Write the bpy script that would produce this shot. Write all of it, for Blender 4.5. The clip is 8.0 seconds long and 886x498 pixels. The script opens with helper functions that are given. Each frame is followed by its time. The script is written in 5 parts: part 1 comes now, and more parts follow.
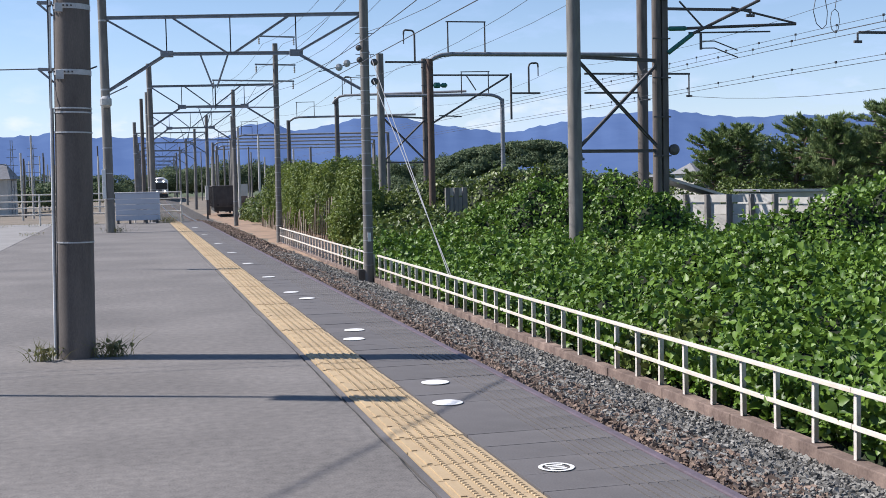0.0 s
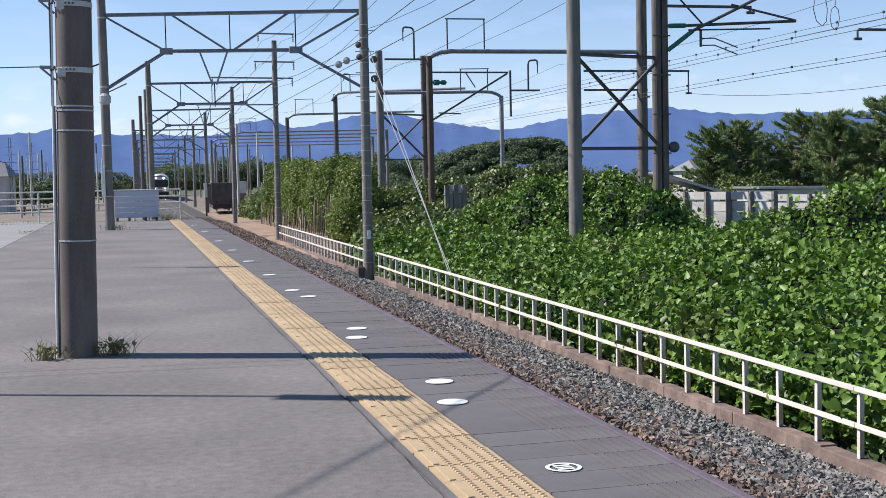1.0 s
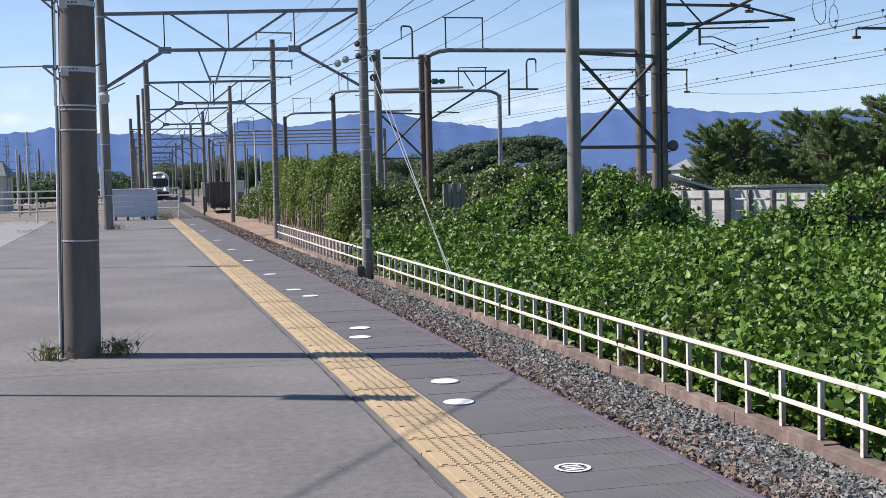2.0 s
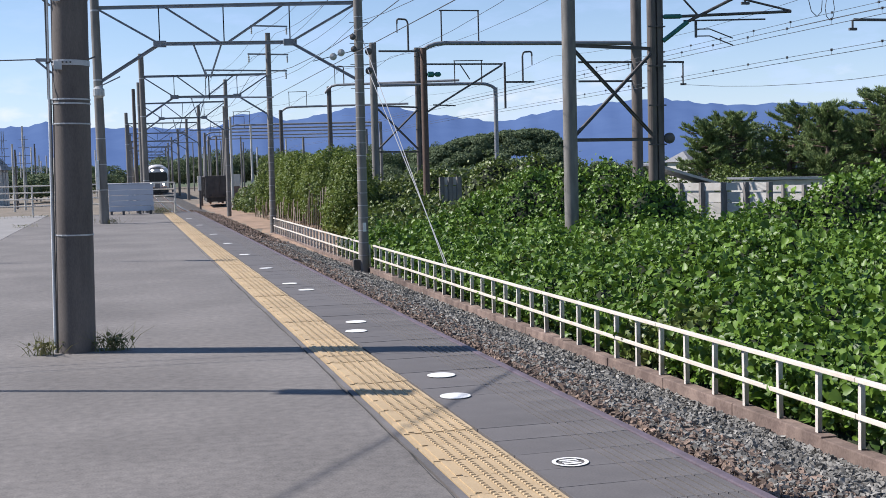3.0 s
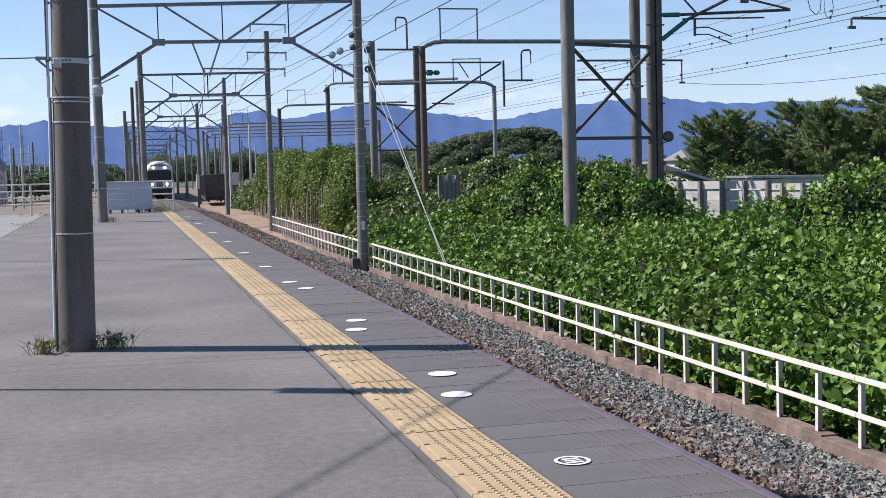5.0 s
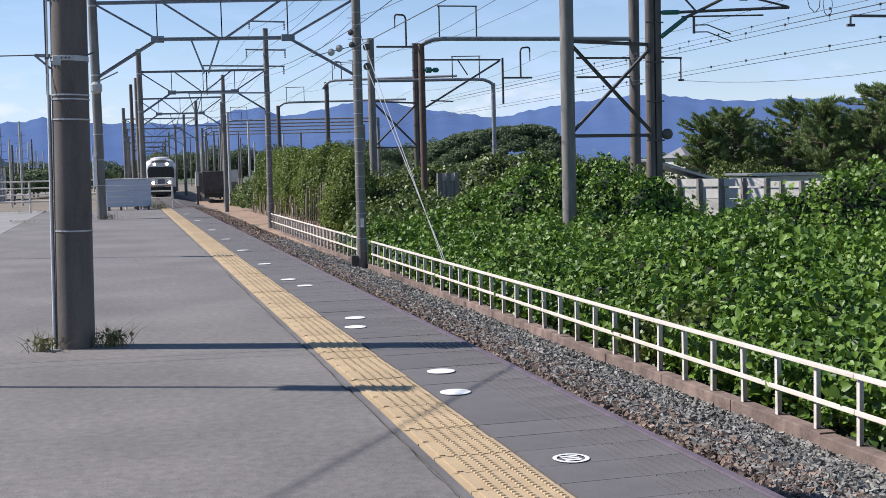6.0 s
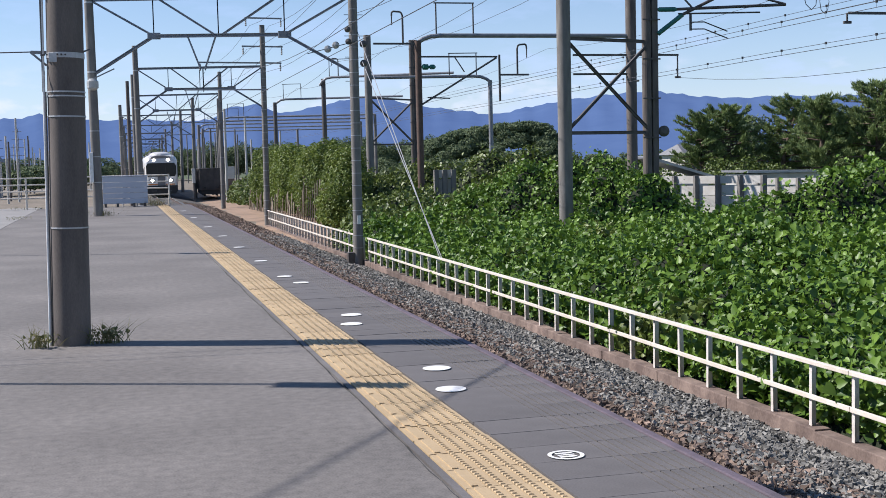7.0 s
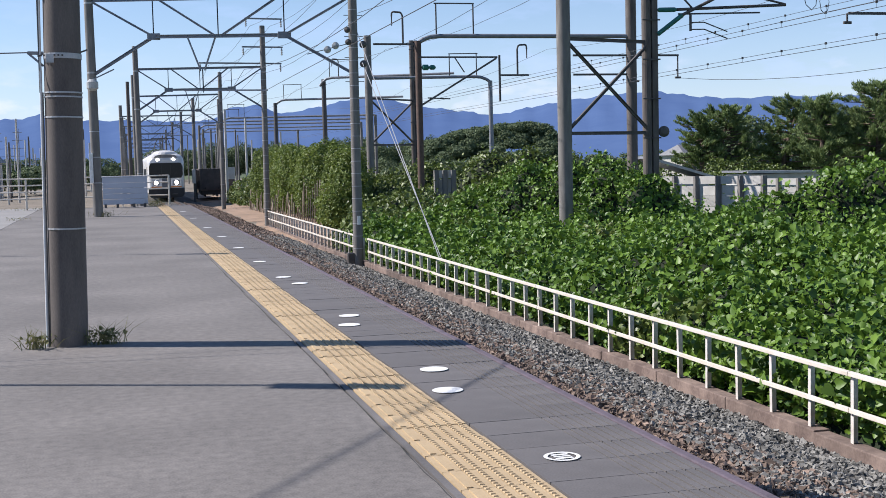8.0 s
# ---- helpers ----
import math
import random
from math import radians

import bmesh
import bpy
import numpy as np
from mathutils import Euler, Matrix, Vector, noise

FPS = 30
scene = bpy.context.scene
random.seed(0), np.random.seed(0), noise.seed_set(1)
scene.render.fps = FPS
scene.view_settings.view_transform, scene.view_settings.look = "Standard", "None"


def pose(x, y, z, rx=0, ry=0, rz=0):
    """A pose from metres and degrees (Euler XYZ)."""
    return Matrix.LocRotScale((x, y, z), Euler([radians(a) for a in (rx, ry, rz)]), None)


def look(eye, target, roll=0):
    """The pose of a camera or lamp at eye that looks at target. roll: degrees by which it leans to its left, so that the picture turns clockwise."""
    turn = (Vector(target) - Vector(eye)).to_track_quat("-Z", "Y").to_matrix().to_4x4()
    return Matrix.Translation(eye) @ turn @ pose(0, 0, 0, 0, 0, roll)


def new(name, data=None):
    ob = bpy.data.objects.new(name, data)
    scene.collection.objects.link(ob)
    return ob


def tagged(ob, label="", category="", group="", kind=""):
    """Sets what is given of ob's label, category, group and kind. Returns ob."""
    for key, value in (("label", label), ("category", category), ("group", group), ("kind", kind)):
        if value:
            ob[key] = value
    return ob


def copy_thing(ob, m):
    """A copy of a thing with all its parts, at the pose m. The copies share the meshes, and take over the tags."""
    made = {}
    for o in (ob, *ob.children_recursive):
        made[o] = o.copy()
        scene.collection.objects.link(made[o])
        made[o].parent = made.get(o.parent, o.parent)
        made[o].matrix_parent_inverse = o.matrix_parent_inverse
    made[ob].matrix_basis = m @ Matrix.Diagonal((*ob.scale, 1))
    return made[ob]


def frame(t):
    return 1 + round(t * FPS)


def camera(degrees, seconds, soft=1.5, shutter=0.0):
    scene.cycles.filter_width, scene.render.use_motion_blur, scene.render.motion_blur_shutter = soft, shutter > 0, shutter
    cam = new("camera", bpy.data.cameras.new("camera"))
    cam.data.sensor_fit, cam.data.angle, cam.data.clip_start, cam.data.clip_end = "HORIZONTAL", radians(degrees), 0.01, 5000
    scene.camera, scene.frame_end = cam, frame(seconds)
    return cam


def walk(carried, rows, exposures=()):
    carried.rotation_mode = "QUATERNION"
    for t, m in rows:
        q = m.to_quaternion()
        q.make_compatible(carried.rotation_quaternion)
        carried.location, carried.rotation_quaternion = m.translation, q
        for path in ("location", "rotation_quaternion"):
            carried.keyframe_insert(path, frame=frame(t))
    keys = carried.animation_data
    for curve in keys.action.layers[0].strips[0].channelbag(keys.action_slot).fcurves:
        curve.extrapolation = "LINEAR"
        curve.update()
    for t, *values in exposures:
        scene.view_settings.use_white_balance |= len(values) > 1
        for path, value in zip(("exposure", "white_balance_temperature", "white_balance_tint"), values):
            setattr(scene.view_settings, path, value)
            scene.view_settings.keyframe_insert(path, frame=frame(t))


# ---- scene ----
# The camera: held by hand on the platform, eye 1.65 m above the paving.
cam = camera(40.2, 8.0, soft=0.75)
SWAY = [
    (0.0, 0, 0, 0, 0, 0, 0), (0.5, -0.014, -0.005, 0.009, -0.031, -0.056, 0.014),
    (1.0, -0.036, 0.047, 0.011, -0.074, -0.138, 0.010), (1.5, -0.098, 0.066, 0.018, -0.133, -0.120, -0.013),
    (3.0, -0.075, 0.135, 0.013, -0.377, -0.518, 0.246), (3.5, -0.078, 0.150, 0.019, -0.404, -0.608, 0.246),
    (4.0, -0.076, 0.166, 0.014, -0.383, -0.634, 0.217), (4.5, -0.084, 0.159, 0.012, -0.422, -0.570, 0.249),
    (6.0, -0.094, 0.142, 0.017, -0.502, -0.724, 0.203), (6.5, -0.092, 0.148, 0.013, -0.556, -0.802, 0.193),
    (7.0, -0.087, 0.131, 0.019, -0.646, -0.874, 0.174), (7.5, -0.061, 0.152, 0.017, -0.585, -0.881, 0.184),
    (8.0, -0.055, 0.140, 0.020, -0.615, -0.853, 0.196),
]
walk(cam, [(t, pose(x, y, 1.65 + z, 86.7 + pitch, 1.2 + roll, -14.4 + yaw)) for t, x, y, z, yaw, pitch, roll in SWAY],
     exposures=[(0.0, 0.45, 6300, 15), (1.5, 0.45, 6300, 15), (3.5, 0.42, 6300, 15), (4.5, 0.45, 6300, 15), (6.5, 0.37, 6300, 15), (8.0, 0.43, 6300, 15)])

# ---- daylight ----
SUN_EL = 43
TO_SUN = Vector((-0.924 * math.cos(radians(SUN_EL)), 0.383 * math.cos(radians(SUN_EL)), math.sin(radians(SUN_EL))))
sun = new("sun", bpy.data.lights.new("sun", "SUN"))
sun.data.energy, sun.data.angle, sun.data.color = 5.0, radians(0.5), (1.0, 0.955, 0.88)
sun.matrix_world = look((0, 0, 60), Vector((0, 0, 60)) - TO_SUN)

world = bpy.data.worlds.new("sky")
scene.world = world
world.use_nodes = True
wn, wl = world.node_tree.nodes, world.node_tree.links
sky = wn.new("ShaderNodeTexSky")
sky.sky_type, sky.sun_disc = "NISHITA", False
sky.sun_elevation, sky.sun_rotation = radians(SUN_EL), math.atan2(-0.924, 0.383) % (2 * math.pi)
sky.air_density, sky.dust_density, sky.ozone_density = 1.0, 0.0, 4.2
# thin white summer cloud and haze low in the sky
wco = wn.new("ShaderNodeTexCoord").outputs["Generated"]
sep = wn.new("ShaderNodeSeparateXYZ")
wl.new(wco, sep.inputs[0])
wmap = wn.new("ShaderNodeMapping")
wmap.inputs["Scale"].default_value = (5, 5, 16)
wl.new(wco, wmap.inputs[0])
wnoise = wn.new("ShaderNodeTexNoise")
wnoise.inputs["Scale"].default_value, wnoise.inputs["Detail"].default_value, wnoise.inputs["Roughness"].default_value = 2.6, 7, 0.6
wl.new(wmap.outputs[0], wnoise.inputs["Vector"])
puff = wn.new("ShaderNodeMapRange")
puff.inputs["From Min"].default_value, puff.inputs["From Max"].default_value, puff.inputs["To Min"].default_value = 0.50, 0.68, 0.42
wl.new(wnoise.outputs[0], puff.inputs[0])
low = wn.new("ShaderNodeMapRange")
low.inputs["From Min"].default_value, low.inputs["From Max"].default_value, low.inputs["To Min"].default_value, low.inputs["To Max"].default_value = 0.02, 0.20, 0.75, 0.0
wl.new(sep.outputs[2], low.inputs[0])
veil = wn.new("ShaderNodeMath")
veil.operation = "MULTIPLY_ADD"
wl.new(puff.outputs[0], veil.inputs[0])
wl.new(low.outputs[0], veil.inputs[1])
veil.inputs[2].default_value = 0.0
# small heaped clouds standing just above the hills
cmap = wn.new("ShaderNodeMapping")
cmap.inputs["Scale"].default_value = (9, 9, 22)
wl.new(wco, cmap.inputs[0])
cnoise = wn.new("ShaderNodeTexNoise")
cnoise.inputs["Scale"].default_value, cnoise.inputs["Detail"].default_value, cnoise.inputs["Roughness"].default_value = 2.0, 6, 0.55
wl.new(cmap.outputs[0], cnoise.inputs["Vector"])
heap = wn.new("ShaderNodeMapRange")
heap.inputs["From Min"].default_value, heap.inputs["From Max"].default_value = 0.54, 0.68
wl.new(cnoise.outputs[0], heap.inputs[0])
band = wn.new("ShaderNodeMapRange")
band.inputs["From Min"].default_value, band.inputs["From Max"].default_value, band.inputs["To Min"].default_value, band.inputs["To Max"].default_value = 0.050, 0.085, 0.6, 0.0
wl.new(sep.outputs[2], band.inputs[0])
heaped = wn.new("ShaderNodeMath")
heaped.operation = "MULTIPLY"
wl.new(heap.outputs[0], heaped.inputs[0])
wl.new(band.outputs[0], heaped.inputs[1])
cloud = wn.new("ShaderNodeMix")
cloud.data_type = "RGBA"
cloud.inputs[7].default_value = (7.6, 8.0, 9.4, 1)
wl.new(heaped.outputs[0], cloud.inputs[0])
wmix = wn.new("ShaderNodeMix")
wmix.data_type = "RGBA"
wmix.inputs[7].default_value = (5.2, 6.55, 9.9, 1)
wl.new(veil.outputs[0], wmix.inputs[0])
wl.new(sky.outputs[0], wmix.inputs[6])
wl.new(wmix.outputs[2], cloud.inputs[6])
wl.new(cloud.outputs[2], wn["Background"].inputs[0])
wn["Background"].inputs[1].default_value = 0.094


# ---- materials ----
def mat(name, base, dark=None, scale=6.0, rough=0.8, metal=0.0, bump=0.3, fine=60.0, spread=0.0, stretch=None, amount=0.6, island=False, depth=0.01, grain=0.45, patch=0.0):
    """A surface of two colours mixed by coarse and fine noise, with relief; spread: how far single pieces differ."""
    m = bpy.data.materials.new(name)
    m.use_nodes = True
    n, l = m.node_tree.nodes, m.node_tree.links
    b = n["Principled BSDF"]
    co = n.new("ShaderNodeTexCoord").outputs["Object"]
    if stretch:
        mp = n.new("ShaderNodeMapping")
        mp.inputs["Scale"].default_value = stretch
        l.new(co, mp.inputs[0])
        co = mp.outputs[0]
    dark = dark or tuple(c * 0.7 for c in base)
    big, small = n.new("ShaderNodeTexNoise"), n.new("ShaderNodeTexNoise")
    for node, s, d in ((big, scale, 5), (small, fine, 3)):
        node.inputs["Scale"].default_value, node.inputs["Detail"].default_value = s, d
        l.new(co, node.inputs["Vector"])
    add = n.new("ShaderNodeMath")
    add.operation = "MULTIPLY_ADD"
    l.new(small.outputs[0], add.inputs[0])
    add.inputs[1].default_value = grain
    l.new(big.outputs[0], add.inputs[2])
    ramp = n.new("ShaderNodeMapRange")
    ramp.inputs["From Min"].default_value, ramp.inputs["From Max"].default_value = 0.5 + grain / 2 - 0.15 / max(amount, 0.05), 0.5 + grain / 2 + 0.15 / max(amount, 0.05)
    l.new(add.outputs[0], ramp.inputs[0])
    mix = n.new("ShaderNodeMix")
    mix.data_type = "RGBA"
    mix.inputs[6].default_value, mix.inputs[7].default_value = (*dark, 1), (*base, 1)
    l.new(ramp.outputs[0], mix.inputs[0])
    col = mix.outputs[2]
    if patch:
        wide = n.new("ShaderNodeTexNoise")
        wide.inputs["Scale"].default_value, wide.inputs["Detail"].default_value = 0.55, 6
        l.new(co, wide.inputs["Vector"])
        tone = n.new("ShaderNodeMapRange")
        tone.inputs["From Min"].default_value, tone.inputs["From Max"].default_value = 0.32, 0.66
        tone.inputs["To Min"].default_value, tone.inputs["To Max"].default_value = 1 - patch, 1 + patch * 0.5
        l.new(wide.outputs[0], tone.inputs[0])
        soil = n.new("ShaderNodeHueSaturation")
        l.new(tone.outputs[0], soil.inputs["Value"])
        l.new(col, soil.inputs["Color"])
        col = soil.outputs[0]
    if spread:
        rnd = n.new("ShaderNodeNewGeometry").outputs["Random Per Island"] if island else n.new("ShaderNodeObjectInfo").outputs["Random"]
        val = n.new("ShaderNodeMapRange")
        val.inputs["To Min"].default_value, val.inputs["To Max"].default_value = 1 - spread, 1 + spread
        l.new(rnd, val.inputs[0])
        hsv = n.new("ShaderNodeHueSaturation")
        l.new(val.outputs[0], hsv.inputs["Value"])
        l.new(col, hsv.inputs["Color"])
        col = hsv.outputs[0]
    l.new(col, b.inputs["Base Color"])
    b.inputs["Roughness"].default_value, b.inputs["Metallic"].default_value = rough, metal
    if bump:
        bp = n.new("ShaderNodeBump")
        bp.inputs["Strength"].default_value, bp.inputs["Distance"].default_value = bump, depth
        l.new(add.outputs[0], bp.inputs["Height"])
        l.new(bp.outputs[0], b.inputs["Normal"])
    return m


def leaf_mat(name, light, deep, gloss=0.45, thin=0.25, shine=0.3):
    """Leaves: each leaf has its own green; light shines through a little."""
    m = bpy.data.materials.new(name)
    m.use_nodes = True
    n, l = m.node_tree.nodes, m.node_tree.links
    b = n["Principled BSDF"]
    rnd = n.new("ShaderNodeNewGeometry").outputs["Random Per Island"]
    noise_node = n.new("ShaderNodeTexNoise")
    noise_node.inputs["Scale"].default_value = 0.45
    l.new(n.new("ShaderNodeTexCoord").outputs["Object"], noise_node.inputs["Vector"])
    add = n.new("ShaderNodeMath")
    add.operation = "MULTIPLY_ADD"
    l.new(noise_node.outputs[0], add.inputs[0])
    add.inputs[1].default_value = 0.8
    l.new(rnd, add.inputs[2])
    ramp = n.new("ShaderNodeMapRange")
    ramp.inputs["From Min"].default_value, ramp.inputs["From Max"].default_value = 0.2, 1.45
    l.new(add.outputs[0], ramp.inputs[0])
    mix = n.new("ShaderNodeMix")
    mix.data_type = "RGBA"
    mix.inputs[6].default_value, mix.inputs[7].default_value = (*deep, 1), (*light, 1)
    l.new(ramp.outputs[0], mix.inputs[0])
    l.new(mix.outputs[2], b.inputs["Base Color"])
    b.inputs["Roughness"].default_value, b.inputs["Specular IOR Level"].default_value = gloss, shine
    tr = n.new("ShaderNodeBsdfTranslucent")
    l.new(mix.outputs[2], tr.inputs[0])
    ms = n.new("ShaderNodeMixShader")
    ms.inputs[0].default_value = thin
    l.new(b.outputs[0], ms.inputs[1])
    l.new(tr.outputs[0], ms.inputs[2])
    l.new(ms.outputs[0], n["Material Output"].inputs[0])
    return m


def glow_mat(name, colour, strength):
    m = bpy.data.materials.new(name)
    m.use_nodes = True
    b = m.node_tree.nodes["Principled BSDF"]
    b.inputs["Base Color"].default_value = (*colour, 1)
    b.inputs["Emission Color"].default_value = (*colour, 1)
    b.inputs["Emission Strength"].default_value = strength
    return m


ASPHALT = mat("asphalt", (0.220, 0.201, 0.184), (0.112, 0.103, 0.095), 14.0, 0.85, bump=0.12, fine=80, amount=0.42, depth=0.002, grain=1.3, patch=0.22)
ASPHALT_PALE = mat("pale_paving", (0.30, 0.29, 0.275), (0.21, 0.20, 0.19), 0.9, 0.9, bump=0.5, fine=85, amount=0.34, depth=0.004, grain=1.5)
JOINT = mat("joint_filler", (0.07, 0.065, 0.06), (0.03, 0.03, 0.03), 8, 0.95)
SLAB = mat("edge_slab", (0.168, 0.155, 0.150), (0.104, 0.097, 0.094), 2.2, 0.8, bump=0.12, fine=90, spread=0.08, depth=0.003, amount=0.4, grain=1.1, patch=0.2)
NOSE = mat("edge_nosing", (0.15, 0.115, 0.14), (0.085, 0.07, 0.08), 5, 0.7)
YELLOW = mat("tactile_yellow", (0.55, 0.415, 0.245), (0.42, 0.305, 0.172), 3, 0.75, bump=0.3, fine=60, spread=0.07, depth=0.004, patch=0.18)
WHITE_MARK = mat("white_marking", (0.82, 0.82, 0.80), (0.62, 0.61, 0.58), 9, 0.7)
CONCRETE = mat("pole_concrete", (0.175, 0.150, 0.132), (0.080, 0.068, 0.062), 1.6, 0.9, bump=0.12, fine=45, stretch=(3, 3, 0.7), depth=0.003)
CONCRETE_GREY = mat("grey_concrete", (0.25, 0.235, 0.215), (0.120, 0.112, 0.105), 1.5, 0.9, bump=0.12, fine=45, stretch=(3, 3, 0.7), depth=0.003)
CONCRETE_OLD = mat("stained_kerb_concrete", (0.27, 0.20, 0.165), (0.13, 0.092, 0.078), 3.5, 0.9, bump=0.6, fine=30, amount=0.8, patch=0.4)
WALL_CONC = mat("pale_concrete", (0.60, 0.58, 0.54), (0.42, 0.40, 0.36), 1.4, 0.85, bump=0.3, spread=0.08)
STEEL = mat("galvanised_steel", (0.30, 0.31, 0.33), (0.19, 0.195, 0.21), 4, 0.55, 0.35, 0.2)
STEEL_DARK = mat("weathered_steel", (0.125, 0.115, 0.11), (0.065, 0.055, 0.05), 3, 0.6, 0.2, 0.25)
STEEL_PALE = mat("pale_steel_band", (0.52, 0.52, 0.52), (0.36, 0.36, 0.36), 8, 0.5, 0.3, 0.2)
RUST = mat("rusty_steel", (0.15, 0.095, 0.07), (0.085, 0.06, 0.05), 5, 0.8, 0.1, 0.3)
WIRE = mat("wire_metal", (0.10, 0.10, 0.105), (0.06, 0.06, 0.062), 10, 0.5, 0.4, 0.0)
GREEN_PART = mat("green_insulator", (0.035, 0.20, 0.16), (0.02, 0.12, 0.10), 8, 0.35)
PORCELAIN = mat("porcelain", (0.50, 0.50, 0.48), (0.34, 0.34, 0.33), 12, 0.3)
FENCE_WHITE = mat("fence_paint", (0.76, 0.72, 0.64), (0.60, 0.52, 0.43), 3.5, 0.55, bump=0.2, fine=40, amount=0.5)
FENCE_POST = mat("fence_post_paint", (0.74, 0.71, 0.66), (0.52, 0.47, 0.41), 5, 0.6, bump=0.2)
BALLAST = mat("ballast_bed", (0.13, 0.12, 0.11), (0.05, 0.045, 0.04), 9, 0.95, bump=1.0, fine=26, amount=0.9, depth=0.05)
STONE = mat("ballast_stone", (0.262, 0.254, 0.232), (0.125, 0.12, 0.108), 5, 0.9, bump=0.0, spread=0.65, island=True)
STONE_RUST = mat("rust_stained_stone", (0.25, 0.18, 0.14), (0.12, 0.088, 0.068), 5, 0.9, bump=0.0, spread=0.6, island=True)
SOIL = mat("dry_soil", (0.36, 0.24, 0.165), (0.20, 0.145, 0.10), 0.8, 0.95, bump=0.6, fine=12, depth=0.03)
GRASSLAND = mat("rough_grass", (0.085, 0.115, 0.04), (0.05, 0.065, 0.025), 0.15, 0.95, bump=0.5, fine=4, depth=0.05)
RAIL = mat("rail_steel", (0.16, 0.11, 0.085), (0.10, 0.07, 0.055), 6, 0.5, 0.5)
RAIL_TOP = mat("polished_rail", (0.55, 0.54, 0.52), (0.45, 0.44, 0.42), 6, 0.25, 0.9, 0.0)
BOARD = mat("white_board", (0.50, 0.53, 0.60), (0.42, 0.45, 0.52), 1.2, 0.6, bump=0.1)
# near black: the shade beneath the leaves is put into this colour
UNDERGROWTH_SHADE = mat("shaded_undergrowth", (0.020, 0.032, 0.010), (0.008, 0.012, 0.005), 2.0, 0.95, bump=1.0, fine=9, depth=0.1)
KUDZU = leaf_mat("kudzu_leaf", (0.172, 0.286, 0.036), (0.032, 0.082, 0.013), 0.45, 0.18, 0.35)
HEDGE = leaf_mat("hedge_leaf", (0.19, 0.24, 0.05), (0.07, 0.115, 0.026), 0.5, 0.3)
PINE = leaf_mat("pine_needles", (0.26, 0.33, 0.12), (0.07, 0.115, 0.045), 0.6, 0.25)
WOOD_LEAF = leaf_mat("far_wood_leaf", (0.17, 0.215, 0.105), (0.06, 0.095, 0.055), 0.7, 0.3)
WEED = leaf_mat("weed_blade", (0.26, 0.235, 0.11), (0.10, 0.12, 0.045), 0.7, 0.2)
BARK = mat("pine_bark", (0.16, 0.115, 0.085), (0.07, 0.05, 0.04), 5, 0.95, bump=0.8, fine=30)
CANE = mat("dry_cane", (0.46, 0.39, 0.31), (0.26, 0.20, 0.15), 6, 0.9, spread=0.2)
FORMATION = mat("gravelly_ground", (0.25, 0.205, 0.16), (0.12, 0.105, 0.075), 0.5, 0.95, bump=0.6, fine=9, depth=0.04)
T_UNDER = mat("train_underframe", (0.05, 0.048, 0.046), (0.03, 0.03, 0.03), 4, 0.8)
SCRUB_LEAF = leaf_mat("scrub_leaf", (0.17, 0.22, 0.045), (0.035, 0.065, 0.016), 0.45, 0.2, 0.4)


# ---- mesh helpers ----
def part(name, bm, material, parent=None, label="", smooth=False):
    """Links a bmesh as one mesh object, under a thing or a part if one is given."""
    me = bpy.data.meshes.new(name)
    bmesh.ops.recalc_face_normals(bm, faces=bm.faces)
    bm.to_mesh(me)
    bm.free()
    for m in (material if isinstance(material, (list, tuple)) else [material]):
        me.materials.append(m)
    if smooth:
        me.polygons.foreach_set("use_smooth", [True] * len(me.polygons))
    ob = new(name, me)
    if parent:
        ob.parent = parent
    return tagged(ob, label)


def thing(name, label, category, group="", at=None, kind=""):
    """An empty at a thing's base, which carries its parts."""
    ob = new(name)
    if at is not None:
        ob.matrix_world = at
    return tagged(ob, label, category, group, kind)


def box(bm, x0, x1, y0, y1, z0, z1, bevel=0.0):
    v = [bm.verts.new((x, y, z)) for x in (x0, x1) for y in (y0, y1) for z in (z0, z1)]
    f = [bm.faces.new([v[i] for i in q]) for q in ((0, 1, 3, 2), (4, 6, 7, 5), (0, 4, 5, 1), (2, 3, 7, 6), (0, 2, 6, 4), (1, 5, 7, 3))]
    if bevel:
        bmesh.ops.bevel(bm, geom=list({e for q in f for e in q.edges}), offset=bevel, segments=2, affect="EDGES", profile=0.6)
    return bm


def tube(bm, a, b, r0, r1=None, sides=10, caps=True):
    """A round bar from a to b."""
    a, b = Vector(a), Vector(b)
    r1 = r0 if r1 is None else r1
    q = (b - a).to_track_quat("Z", "Y")
    rings = []
    for p, r in ((a, r0), (b, r1)):
        rings.append([bm.verts.new(p + q @ Vector((r * math.cos(k * 2 * math.pi / sides), r * math.sin(k * 2 * math.pi / sides), 0))) for k in range(sides)])
    for k in range(sides):
        bm.faces.new((rings[0][k], rings[0][(k + 1) % sides], rings[1][(k + 1) % sides], rings[1][k]))
    if caps:
        # the ends have corners of their own, so that the round side shades smoothly
        bm.faces.new([bm.verts.new(v.co) for v in rings[0][::-1]])
        bm.faces.new([bm.verts.new(v.co) for v in rings[1]])
    return bm


def bar(bm, a, b, w, h):
    """A rectangular bar from a to b, w wide and h high."""
    a, b = Vector(a), Vector(b)
    q = (b - a).to_track_quat("X", "Z")
    v = [bm.verts.new(p + q @ Vector((0, s * w / 2, u * h / 2))) for p in (a, b) for s, u in ((-1, -1), (1, -1), (1, 1), (-1, 1))]
    for k in range(4):
        bm.faces.new((v[k], v[(k + 1) % 4], v[4 + (k + 1) % 4], v[4 + k]))
    bm.faces.new(v[:4][::-1])
    bm.faces.new(v[4:])
    return bm


